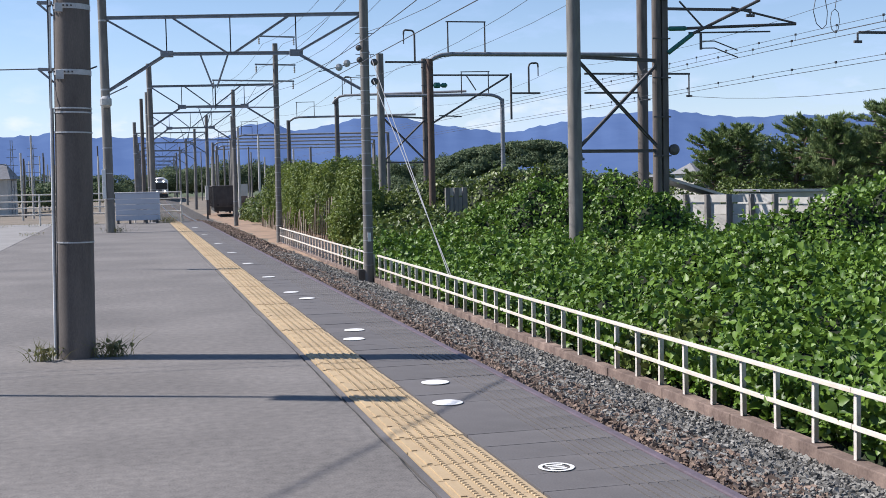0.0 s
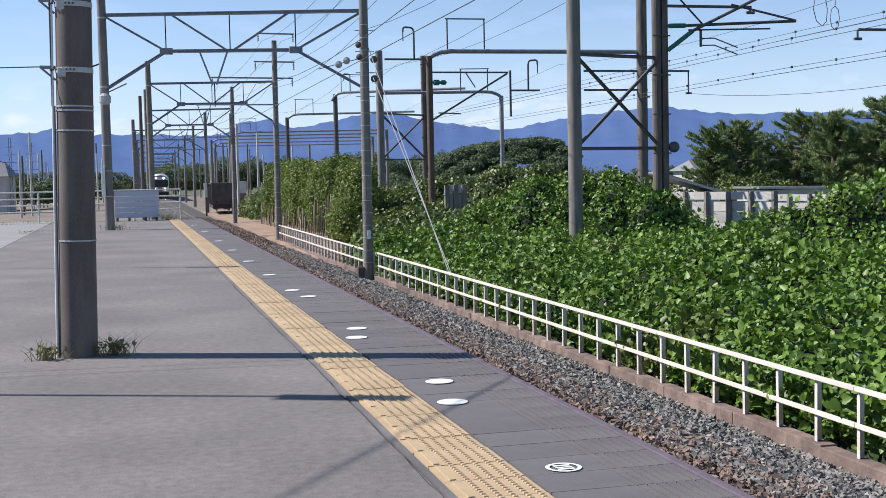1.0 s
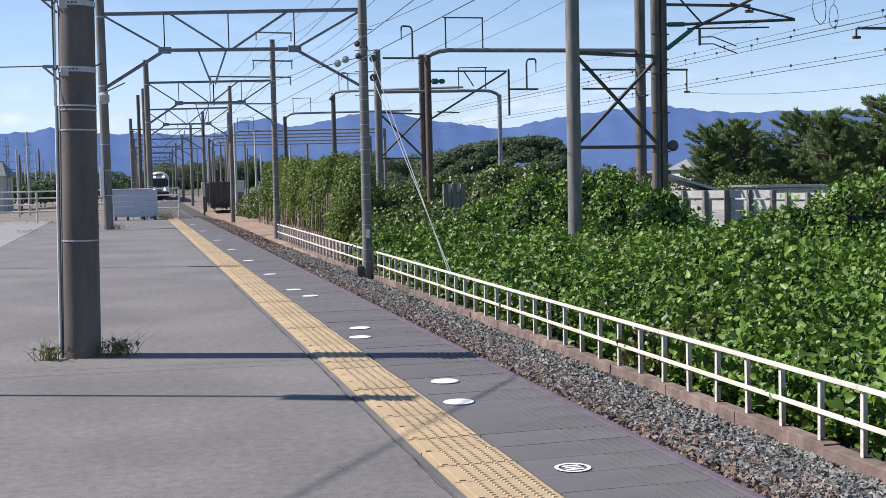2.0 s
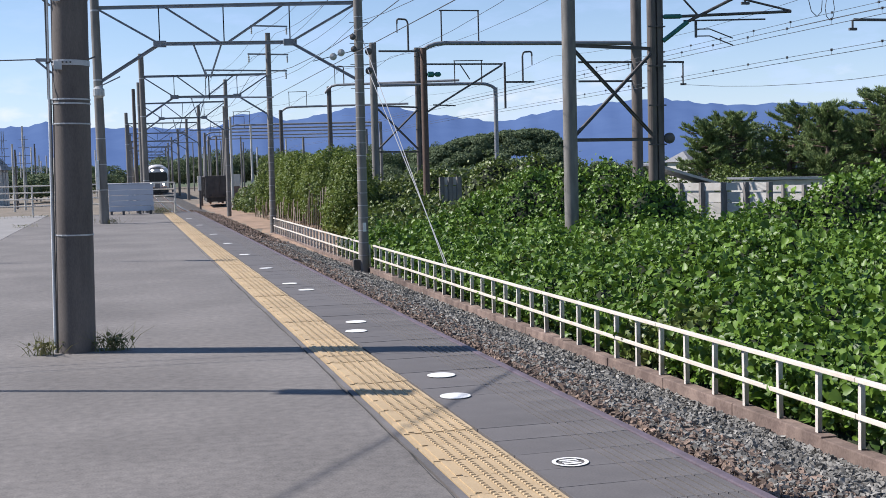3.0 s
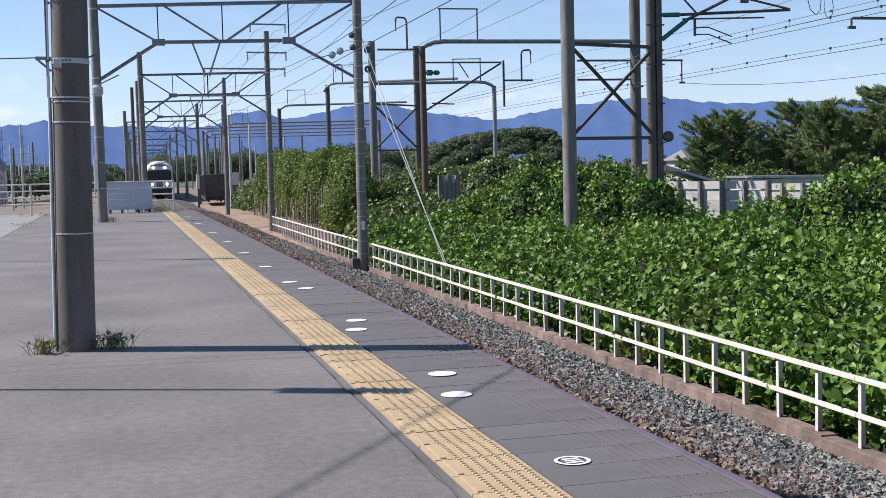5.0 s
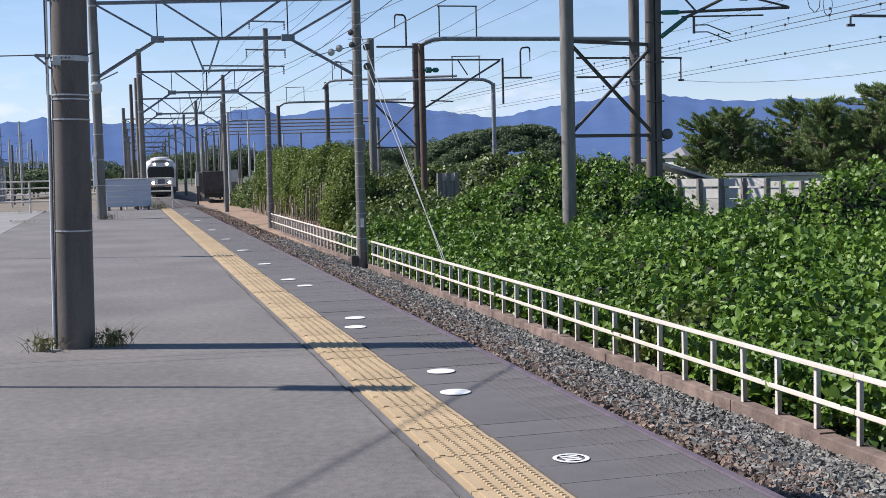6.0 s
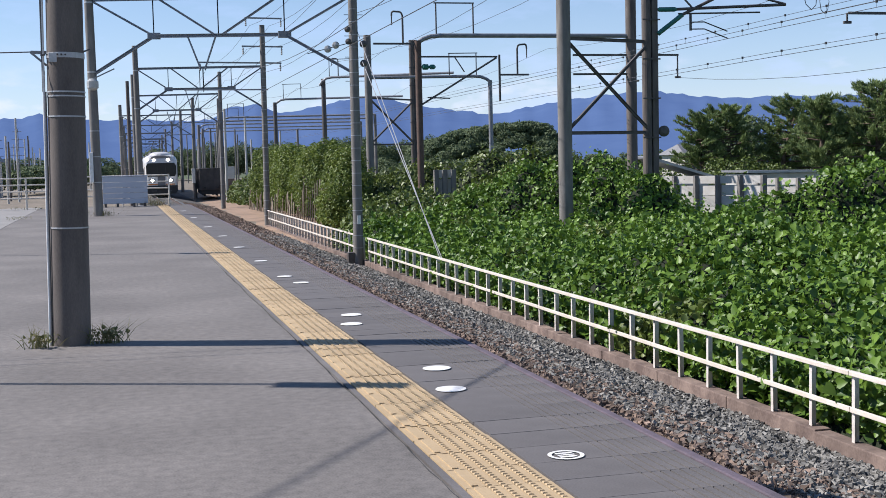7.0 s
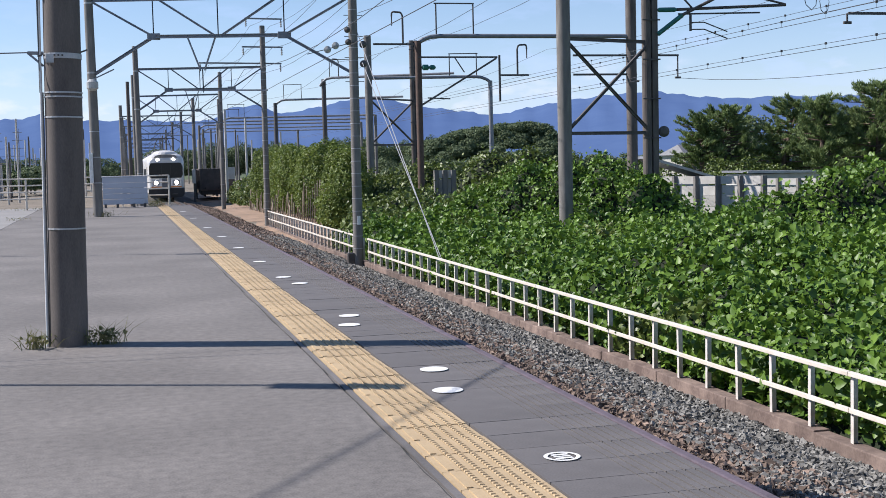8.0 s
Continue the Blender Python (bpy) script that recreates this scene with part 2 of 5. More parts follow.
def channel(bm, a, b, w, h):
    """An I-shaped steel bar from a to b: two flanges and a web."""
    up = Vector((0, 0, h / 2 - 0.01))
    bar(bm, Vector(a) + up, Vector(b) + up, w, 0.02)
    bar(bm, Vector(a) - up, Vector(b) - up, w, 0.02)
    bar(bm, a, b, 0.02, h - 0.04)
    return bm


def B():
    return bmesh.new()


def lathe(bm, centre, profile, sides=16, axis="Z"):
    """A turned body; profile: (radius, height) pairs."""
    c = Vector(centre)
    rings = []
    for r, h in profile:
        ring = []
        for k in range(sides):
            a = k * 2 * math.pi / sides
            p = Vector((r * math.cos(a), r * math.sin(a), h))
            if axis == "X":
                p = Vector((h, p.x, p.y))
            elif axis == "Y":
                p = Vector((p.x, h, p.y))
            ring.append(bm.verts.new(c + p))
        rings.append(ring)
    for a, b in zip(rings, rings[1:]):
        for k in range(sides):
            bm.faces.new((a[k], a[(k + 1) % sides], b[(k + 1) % sides], b[k]))
    bm.faces.new(rings[0][::-1])
    bm.faces.new(rings[-1])
    return bm


def raw_mesh(name, verts, faces, materials, slots=None, smooth=False):
    """One mesh object from arrays of points and of triangles or quads."""
    me = bpy.data.meshes.new(name)
    verts, faces = np.asarray(verts, np.float32), np.asarray(faces, np.int32)
    me.vertices.add(len(verts))
    me.vertices.foreach_set("co", verts.ravel())
    n, k = faces.shape
    me.loops.add(n * k)
    me.loops.foreach_set("vertex_index", faces.ravel())
    me.polygons.add(n)
    me.polygons.foreach_set("loop_start", np.arange(0, n * k, k, dtype=np.int32))
    for m in materials:
        me.materials.append(m)
    if slots is not None:
        me.polygons.foreach_set("material_index", np.asarray(slots, np.int32))
    me.polygons.foreach_set("use_smooth", np.full(n, smooth))
    me.update(calc_edges=True)
    return new(name, me)


LEAF_V = np.array([(0, 0.04, 0), (0.26, -0.06, 0.07), (0.45, 0.22, 0.13), (0.34, 0.62, 0.06), (0, 1.02, -0.18), (-0.34, 0.62, 0.06), (-0.45, 0.22, 0.13), (-0.26, -0.06, 0.07), (0, 0.42, -0.05)])
LEAF_F = np.array([(k, (k + 1) % 8, 8) for k in range(8)])
BLADE_V = np.array([(-0.055, 0, 0), (0.055, 0, 0), (0.03, 1, 0.02), (-0.03, 1, 0.02)])
BLADE_F = np.array([(0, 1, 2), (0, 2, 3)])


def scatter(centres, normals, sizes, rng, shape_v=LEAF_V, shape_f=LEAF_F, tilt=0.7, width=1.0):
    """Points and triangles of many leaves, each turned at random about a loose normal."""
    n = len(centres)
    nor = normals + rng.normal(0, tilt, (n, 3))
    nor /= np.linalg.norm(nor, axis=1, keepdims=True) + 1e-9
    ref = rng.normal(0, 1, (n, 3))
    u = np.cross(nor, ref)
    u /= np.linalg.norm(u, axis=1, keepdims=True) + 1e-9
    w = np.cross(nor, u)
    s = shape_v * np.array([width, 1, 1]) - np.array([0, 0.5, 0])
    pts = centres[:, None, :] + sizes[:, None, None] * (s[None, :, 0:1] * u[:, None, :] + s[None, :, 1:2] * w[:, None, :] + s[None, :, 2:3] * nor[:, None, :])
    f = shape_f[None] + (np.arange(n) * len(shape_v))[:, None, None]
    return pts.reshape(-1, 3), f.reshape(-1, 3)


def lumps(x, y, size, seed):
    """Smooth uneven heights, about -1 to 1."""
    r = np.random.default_rng(seed)
    out = np.zeros_like(x, dtype=float)
    for k in range(7):
        a, f, p = r.uniform(0, 2 * np.pi), (1 + 0.55 * k) / size, r.uniform(0, 6.28, 2)
        out += np.sin(f * (x * np.cos(a) + y * np.sin(a)) + p[0]) * np.cos(f * 0.8 * (y * np.cos(a) - x * np.sin(a)) + p[1]) / (1 + 0.5 * k)
    return out / 1.8


# ---- ground, track, platform ----
def track_x(y):
    """The centre line of the track beside the platform: straight, then a slow double bend."""
    ys, xs = [-60, 45, 75, 100, 126, 147, 170, 208, 231, 320, 700], [4.5, 4.5, 4.05, 3.7, 3.88, 4.08, 4.32, 4.8, 5.08, 7.0, 24.0]
    return float(np.interp(y, ys, xs))


def track_z(y):
    """The height of the rail heads."""
    return float(np.interp(y, [-60, 50, 100, 700], [-1.2, -1.2, -0.95, -0.95]))


EDGE = 2.98          # the platform's edge
END_Y = 55.5         # the platform's far end
FENCE_X = 7.97


def ground():
    bm = B()
    xs = [-4000, -600, -120, -30, -6, 2.5, 3.2, 5.4, 7.6, 8.2, 16, 40, 120, 600, 4000]
    ys = [-4000, -400, -60, -10, 0, 20, 40, 55, 70, 90, 110, 160, 300, 800, 2000, 4200]
    grid = []
    for y in ys:
        row = []
        for x in xs:
            z = -2.05
            row.append(bm.verts.new((x, y, z)))
        grid.append(row)
    for j in range(len(ys) - 1):
        for i in range(len(xs) - 1):
            bm.faces.new((grid[j][i], grid[j][i + 1], grid[j + 1][i + 1], grid[j + 1][i]))
    g = part("ground", bm, GRASSLAND)
    tagged(g, "rough green ground reaching to the hills", "ground", kind="structure")


def strip_mesh(name, material, section, y0, y1, step, label, category, jitter=0.0):
    """A strip that follows the track; section: (offset from the track's centre, height above the rail heads)."""
    bm = B()
    rows, y, r = [], y0, random.Random(3)
    while y <= y1 + 1e-6:
        rows.append([bm.verts.new((track_x(y) + o, y, track_z(y) + h + r.uniform(-jitter, jitter))) for o, h in section])
        y += step
    for a, b in zip(rows, rows[1:]):
        for k in range(len(section) - 1):
            bm.faces.new((a[k], a[k + 1], b[k + 1], b[k]))
    return tagged(part(name, bm, material), label, category, kind="structure")


def track():
    strip_mesh("ballast_bed", BALLAST, [(-2.4, -0.55), (-1.5, -0.22), (0, -0.2), (0.85, -0.19), (1.4, -0.26), (2.3, -0.42), (3.35, -0.66), (3.9, -0.72)], -30, 330, 1.5, "grey crushed stone ballast under the track", "ballast", 0.02)
    strip_mesh("track_formation", FORMATION, [(-40, -0.75), (-18, -0.62), (-2.3, -0.57), (3.0, -0.60), (9.0, -0.62), (30.0, -0.8)], 57, 330, 3.0, "brown gravelly ground around the tracks", "gravel", 0.02)
    strip_mesh("soil_verge", SOIL, [(2.9, -0.66), (3.6, -0.575), (5.2, -0.48), (7.5, -0.5), (9, -0.7)], 44, 132, 2.0, "bare dry brown soil beside the track", "soil", 0.03)
    for side, name in ((-0.567, "rail"), (0.567, "rail")):
        foot = strip_mesh(name, RAIL, [(side - 0.065, -0.15), (side - 0.06, -0.135), (side - 0.01, -0.12), (side - 0.01, -0.04), (side - 0.0325, -0.03), (side - 0.0325, -0.004), (side + 0.0325, -0.004), (side + 0.0325, -0.03), (side + 0.01, -0.04), (side + 0.01, -0.12), (side + 0.06, -0.135), (side + 0.065, -0.15)], -20, 330, 5.0, "rusty steel rail with a polished head", "rail")
        strip_mesh("rail_head", RAIL_TOP, [(side - 0.028, -0.002), (side, 0.0), (side + 0.028, -0.002)], -20, 330, 5.0, "polished top of the rail", "rail")
    bm = B()
    box(bm, -1.0, 1.0, -0.11, 0.11, -0.29, -0.152, 0.02)
    one = part("sleeper", bm, CONCRETE_GREY)
    tagged(one, "grey concrete sleeper bedded in ballast", "sleeper", "sleepers of the track", "structure")
    one.location = (track_x(48), 48, track_z(48))
    for k in range(1, 130):
        y = 48 + k * 0.62
        copy_thing(one, Matrix.Translation((track_x(y), y, track_z(y))))


def stones(name, material, xr, yr, count, size, seed, z_of, label):
    """Loose broken stones lying on a bed."""
    r = np.random.default_rng(seed)
    v = np.array([(a, b, c) for a in (-1, 1) for b in (-1, 1) for c in (-1, 1)]) * 0.85
    f = np.array([(0, 1, 3), (0, 3, 2), (4, 6, 7), (4, 7, 5), (0, 4, 5), (0, 5, 1), (2, 3, 7), (2, 7, 6), (0, 2, 6), (0, 6, 4), (1, 5, 7), (1, 7, 3)])
    x = r.uniform(*xr, count)
    y = yr[0] + (yr[1] - yr[0]) * r.uniform(0, 1, count) ** 1.35
    z = z_of(x, y) + r.uniform(-0.025, 0.03, count)
    s = size * r.uniform(0.6, 1.35, (count, 1, 1))
    q = v[None] * r.uniform(0.35, 1.2, (count, 8, 3)) * s * r.uniform(0.5, 1.3, (count, 1, 3))
    a = r.uniform(0, 6.28, (count, 1))
    b = r.uniform(-3.1, 3.1, (count, 1))
    d = r.uniform(-3.1, 3.1, (count, 1))
    q[:, :, 1], q[:, :, 2] = q[:, :, 1] * np.cos(d) - q[:, :, 2] * np.sin(d), q[:, :, 1] * np.sin(d) + q[:, :, 2] * np.cos(d)
    q[:, :, 0], q[:, :, 2] = q[:, :, 0] * np.cos(b) - q[:, :, 2] * np.sin(b), q[:, :, 0] * np.sin(b) + q[:, :, 2] * np.cos(b)
    qx, qy = q[:, :, 0] * np.cos(a) - q[:, :, 1] * np.sin(a), q[:, :, 0] * np.sin(a) + q[:, :, 1] * np.cos(a)
    pts = np.stack([qx + x[:, None], qy + y[:, None], q[:, :, 2] + z[:, None]], 2)
    faces = f[None] + (np.arange(count) * 8)[:, None, None]
    return tagged(raw_mesh(name, pts.reshape(-1, 3), faces.reshape(-1, 3), [material]), label, "ballast", kind="stuff")


def ballast_z(x, y):
    tx = np.interp(y, [-60, 45, 75, 100], [4.5, 4.5, 4.05, 3.7])
    tz = np.interp(y, [-60, 50, 100], [-1.2, -1.2, -0.95])
    return tz + np.interp(x - tx, [0.85, 1.4, 2.3, 3.35], [-0.19, -0.26, -0.44, -0.66]) + 0.012


def platform():
    bm = B()
    box(bm, 1.49, EDGE - 0.06, -14, END_Y, -2.0, -0.06)
    body = part("platform", bm, JOINT)
    tagged(body, "station platform paved in grey asphalt with a yellow tactile strip", "platform", kind="structure")
    bm = B()
    box(bm, -3.4, 1.487, -14, END_Y, -2.0, 0.0)
    part("asphalt_paving", bm, ASPHALT, body, "worn grey asphalt")
    bm = B()
    box(bm, -16, -3.43, -14, END_Y + 2, -2.0, -0.006)
    part("side_paving", bm, ASPHALT_PALE, body, "paler worn paving")
    bm = B()
    box(bm, -3.43, -3.4, -14, END_Y, -2.0, -0.02)
    part("paving_joint", bm, JOINT, body, "dark tar joint")
    bm = B()
    box(bm, 1.507, 1.552, -14, END_Y, -0.06, -0.004)
    part("margin", bm, SLAB, body, "narrow dark margin beside the tactile strip")
    bm = B()
    box(bm, EDGE - 0.06, EDGE, -14, END_Y, -0.16, 0.004, 0.008)
    part("nosing", bm, NOSE, body, "faded purple edge line")
    bm = B()
    box(bm, EDGE - 0.25, EDGE - 0.06, -14, END_Y, -2.0, -0.16)
    part("retaining_wall", bm, CONCRETE_OLD, body, "stained concrete platform face")
    return body


PITCH = 0.375
START = 3.33 - 28 * PITCH


def paving(body):
    # one tactile block: plates parted by grooves, a raised inner bar and rows of studs
    bm = B()
    # the dark grooves between plates stand in for the studs' lines of shadow
    for x0, x1 in ((0.0, 0.108), (0.114, 0.180), (0.186, 0.252), (0.258, 0.324), (0.330, 0.396), (0.402, 0.455)):
        box(bm, x0, x1, 0.005, PITCH - 0.005, -0.06, 0.004)
    box(bm, 0.034, 0.066, 0.022, PITCH - 0.022, 0.004, 0.011)
    for i in range(5):
        for j in range(8):
            cx, cy = 0.128 + i * 0.072, 0.026 + j * 0.046
            v = [bm.verts.new((cx + sx * s, cy + sy * s, z)) for s, z in ((0.014, 0.004), (0.010, 0.011)) for sx, sy in ((-1, -1), (1, -1), (1, 1), (-1, 1))]
            for k in range(4):
                bm.faces.new((v[k], v[(k + 1) % 4], v[4 + (k + 1) % 4], v[4 + k]))
            bm.faces.new(v[4:])
    tile = part("tactile_block", bm, YELLOW, body)
    bm = B()
    box(bm, 0.0, 0.475, 0.0025, PITCH - 0.0025, -0.06, 0.0)
    x = 0.485
    while x < 0.86:
        box(bm, x, x + 0.042, 0.0025, PITCH - 0.0025, -0.06, 0.0)
        x += 0.056
    slab = part("edge_slab", bm, SLAB, body)
    tile.location, slab.location = (1.56, START, 0), (2.04, START, 0)
    r = random.Random(5)
    n = int((END_Y - START) / PITCH)
    for k in range(1, n):
        for src, x in ((tile, 1.56), (slab, 2.04)):
            o = new(src.name.split(".")[0], src.data)
            o.parent = body
            slip = 0.012 if src is tile and k % 8 == 6 else 0.0      # wider joints between batches
            o.location = (x + r.uniform(-0.002, 0.002), START + k * PITCH + slip, r.uniform(-0.002, 0.002) - slip * 0.4)
            o.rotation_euler = (r.uniform(-0.002, 0.002), r.uniform(-0.002, 0.002), 0)


def floor_marks():
    spots = [(2.28, 6.43), (2.20, 8.57), (2.33, 9.47), (2.19, 12.41), (2.33, 13.16), (2.35, 17.04), (2.26, 18.11), (2.26, 21.24), (2.26, 25.06), (2.27, 29.3), (2.27, 34.0), (2.27, 40.5), (2.27, 47.0)]
    for i, (x, y) in enumerate(spots):
        bm = B()
        if i == 0:
            for r0, r1 in ((0.104, 0.08), (0.058, 0.0)):
                n = 40
                a = [bm.verts.new((r0 * math.cos(k * 6.28318 / n), r0 * math.sin(k * 6.28318 / n), 0.0)) for k in range(n)]
                if r1:
                    b = [bm.verts.new((r1 * math.cos(k * 6.28318 / n), r1 * math.sin(k * 6.28318 / n), 0.0)) for k in range(n)]
                    for k in range(n):
                        bm.faces.new((a[k], a[(k + 1) % n], b[(k + 1) % n], b[k]))
                else:
                    for lo, hi in ((-0.055, -0.025), (-0.01, 0.01), (0.025, 0.055)):
                        v = [bm.verts.new(p) for p in ((-0.05, lo, 0), (0.05, lo, 0), (0.05, hi, 0), (-0.05, hi, 0))]
                        bm.faces.new(v)
            ob = part("floor_marker", bm, WHITE_MARK)
            tagged(ob, "round white ring marker with bars on the platform slab", "floor marker", "floor markers")
        else:
            lathe(bm, (0, 0, 0), [(0.113, -0.001), (0.113, 0.002), (0.108, 0.003)], 32)
            ob = part("floor_marker", bm, WHITE_MARK)
            tagged(ob, "round white boarding marker disc on the platform slab", "floor marker", "floor markers")
        ob.location = (x, y, 0.006)


# ---- fence along the track ----
def track_fence(y0, y1, label):
    step = 0.890
    n = int(round((y1 - y0) / step))
    base, top, mid = -1.80, -0.86, -1.28
    f = thing("track_fence", label, "fence", "white fences beside the track", pose(FENCE_X, y0, base))
    for name, z, w, h, mtl in (("top_rail", top - base, 0.06, 0.055, FENCE_WHITE), ("middle_rail", mid - base, 0.035, 0.06, FENCE_WHITE)):
        for k in range(n // 6 + 1):
            a, b = k * step * 6, min((k + 1) * step * 6, n * step) - 0.008
            if b > a:
                bm = box(B(), -w / 2 - 0.07, w / 2 - 0.07, a, b, z - h / 2, z + h / 2, 0.008)
                part(name, bm, mtl, f, "chalky white painted rail").location = (0, 0, random.uniform(-0.003, 0.003))
    bm = B()
    box(bm, -0.042, 0.042, -0.004, 0.004, 0.0, top - base - 0.02)
    box(bm, -0.05, -0.042, -0.055, 0.004, 0.0, top - base - 0.02)
    post = part("post", bm, FENCE_POST, f)
    r = random.Random(8)
    for k in range(1, n + 1):
        o = new("post", post.data)
        o.parent = f
        o.location = (0, k * step, 0)
        o.rotation_euler = (r.uniform(-0.012, 0.012), r.uniform(-0.012, 0.012), 0)
    return f


def fence_plinth():
    bm = B()
    y = 4.0
    r = random.Random(2)
    while y < 69:
        h = r.uniform(-0.012, 0.012)
        box(bm, FENCE_X - 0.13 + h, FENCE_X + 0.09 + h, y, y + 2.19, -2.1, -1.655 + h, 0.015)
        y += 2.2
    tagged(part("kerb", bm, CONCRETE_OLD), "rust-stained brown concrete plinth under the fence", "kerb", kind="structure")


ground()
track()
fence_plinth()
PLATFORM = platform()
track_fence(6.81, 39.74, "white painted steel fence on a stained concrete plinth")
track_fence(40.8, 67.2, "white painted steel fence running on beyond the concrete pole")
floor_marks()
stones("ballast_stones", STONE, (5.75, 7.86), (5.5, 60), 46000, 0.034, 1, ballast_z, "loose grey crushed stones of the track bed")
stones("rusty_ballast_stones", STONE_RUST, (5.2, 6.6), (5.5, 60), 27000, 0.034, 2, ballast_z, "rust-brown crushed stones beside the rail")
stones("far_ballast_stones", STONE_RUST, (4.9, 7.3), (56, 99), 9000, 0.055, 4, ballast_z, "rust-brown crushed stones of the far track bed")


# ---- overhead line poles and gantries ----
def round_pole(parent, base, top, r0, r1, material, name="pole", bands=()):
    p = part(name, tube(B(), base, top, r0, r1, 20), material, parent, smooth=False)
    p.data.polygons.foreach_set("use_smooth", [len(q.vertices) == 4 for q in p.data.polygons])
    a, b = Vector(base), Vector(top)
    for z, h in bands:
        k = (z - a.z) / (b.z - a.z)
        c, r = a.lerp(b, k), r0 + (r1 - r0) * k
        part("band", tube(B(), c - Vector((0, 0, h / 2)), c + Vector((0, 0, h / 2)), r + 0.006, r + 0.006, 20), STEEL_PALE, p, "pale steel strap")
    return p


def near_pole():
    f = thing("platform_pole", "thick weathered concrete pole with steel straps and a white cable duct", "pole", at=pose(-0.573, 12.2, 0, 0, 1.0, 0))
    p = round_pole(f, (0, 0, -0.02), (0.03, 0, 7.5), 0.178, 0.155, CONCRETE, "shaft", [(0.0 + z, 0.014) for z in (1.12, 2.17, 2.36, 2.40)] + [(2.74, 0.05), (3.36, 0.05), (3.55, 0.014)])
    for z in (2.74, 3.36):
        bm = B()
        for k in range(14):
            a = -2.9 + k * 0.2
            c = Vector((-0.03 + 0.178 * math.cos(a), 0.178 * math.sin(a), z))
            box(bm, c.x - 0.008, c.x + 0.008, c.y - 0.008, c.y + 0.008, z - 0.008, z + 0.008)
        tagged(part("strap_bolts", bm, STEEL_DARK, f, "dark bolt heads along the strap"), kind="stuff")
    part("cable_duct", tube(tube(B(), (-0.196, -0.03, 0), (-0.188, -0.03, 2.6), 0.013, None, 10), (-0.188, -0.03, 2.6), (-0.182, -0.03, 4.4), 0.011, None, 10), WHITE_MARK, f, "thin white cable duct")
    bm = B()
    tube(bm, (-0.178, -0.055, 0), (-0.171, -0.055, 2.4), 0.007)
    tube(bm, (-0.195, -0.03, 2.4), (-0.203, -0.03, 3.6), 0.009)
    tube(bm, (-0.203, -0.03, 3.6), (-0.193, -0.03, 4.6), 0.009)
    part("cable", bm, WIRE, f, "black cable beside the shaft")
    for z in (2.77, 3.40):
        bm = B()
        bar(bm, (-0.30, 0, z), (-0.16, 0, z), 0.03, 0.03)
        part("bracket", bm, STEEL, f, "small steel bracket")
        part("bracket_stay", bar(B(), (-0.30, 0, z), (-0.16, 0, z - 0.12), 0.02, 0.02), STEEL, f)
        part("plate", box(B(), -0.13, -0.06, -0.185, -0.165, z - 0.10, z - 0.02), STEEL_PALE, f)
    bm = B()
    bar(bm, (0.14, 0, 2.77), (0.24, 0, 2.81), 0.014, 0.014)
    part("peg", bm, WIRE, f)
    return f


def truss_gantry(left, right, zt, zb, zl, material, label, group, hang=True, r=0.17, bands_r=(), fall=0.0):
    """Two concrete poles carrying a steel truss whose ends drop down to the poles."""
    lx, ly, lz, ltop = left
    rx, ry, rz, rtop = right
    g = thing("overhead_gantry", label, "gantry", group, pose(lx, ly, lz))
    o = Vector((lx, ly, lz))
    A = lambda k, z: Vector((lx + (rx - lx) * k, ly + (ry - ly) * k, z - fall * k)) - o
    round_pole(g, (0, 0, 0), (-0.03, 0, ltop - lz), r, r * 0.86, CONCRETE_GREY, bands=[(b - lz, 0.06) for b in (zt - 0.1, zl + 0.05)] + [(2.1, 0.03), (3.0, 0.03), (1.2, 0.03)])
    round_pole(g, A(1, rz + fall), A(1, rtop) + Vector((0.05, 0, 0)), r, r * 0.84, CONCRETE_GREY, bands=[(rz - lz + b, 0.02) for b in bands_r])
    part("top_chord", channel(B(), A(0.01, zt), A(0.995, zt), 0.1, 0.12), material, g)
    part("bottom_chord", channel(B(), A(0.25, zb), A(0.75, zb), 0.1, 0.12), material, g)
    for k0, z0, k1, z1 in ((0.01, zl, 0.25, zb), (0.995, zl, 0.75, zb)):
        part("knee_brace", channel(B(), A(k0, z0), A(k1, z1), 0.09, 0.11), material, g)
    for k0, z0, k1, z1 in ((0.01, zt - 0.05, 0.25, zb), (0.27, zt, 0.49, zb), (0.51, zb, 0.73, zt), (0.75, zb, 0.995, zt - 0.05)):
        part("diagonal", channel(B(), A(k0, z0), A(k1, z1), 0.06, 0.075), material, g)
    for k in (0.25, 0.5, 0.75):
        part("upright", channel(B(), A(k, zb), A(k, zt), 0.06, 0.08), material, g)
    for k in (0.25, 0.75):
        c = A(k, zb)
        bm = B()
        bar(bm, c + Vector((-0.22, 0, 0)), c + Vector((0.22, 0, 0)), 0.12, 0.22)
        part("gusset", bm, material, g)
    if hang:
        for s in (-1, 1):
            part("hanger", channel(B(), A(0.40 + 0.035 + s * 0.055, zb), A(0.435 + s * 0.008, zb - 1.15), 0.06, 0.08), material, g)
        part("hanger_post", channel(B(), A(0.435, zb - 1.1), A(0.435, zb - 1.9), 0.06, 0.08), material, g)
        bm = B()
        bar(bm, A(0.36, zb - 1.85), A(0.68, zb - 1.85), 0.05, 0.05)
        part("register_arm", bm, material, g)
    return g


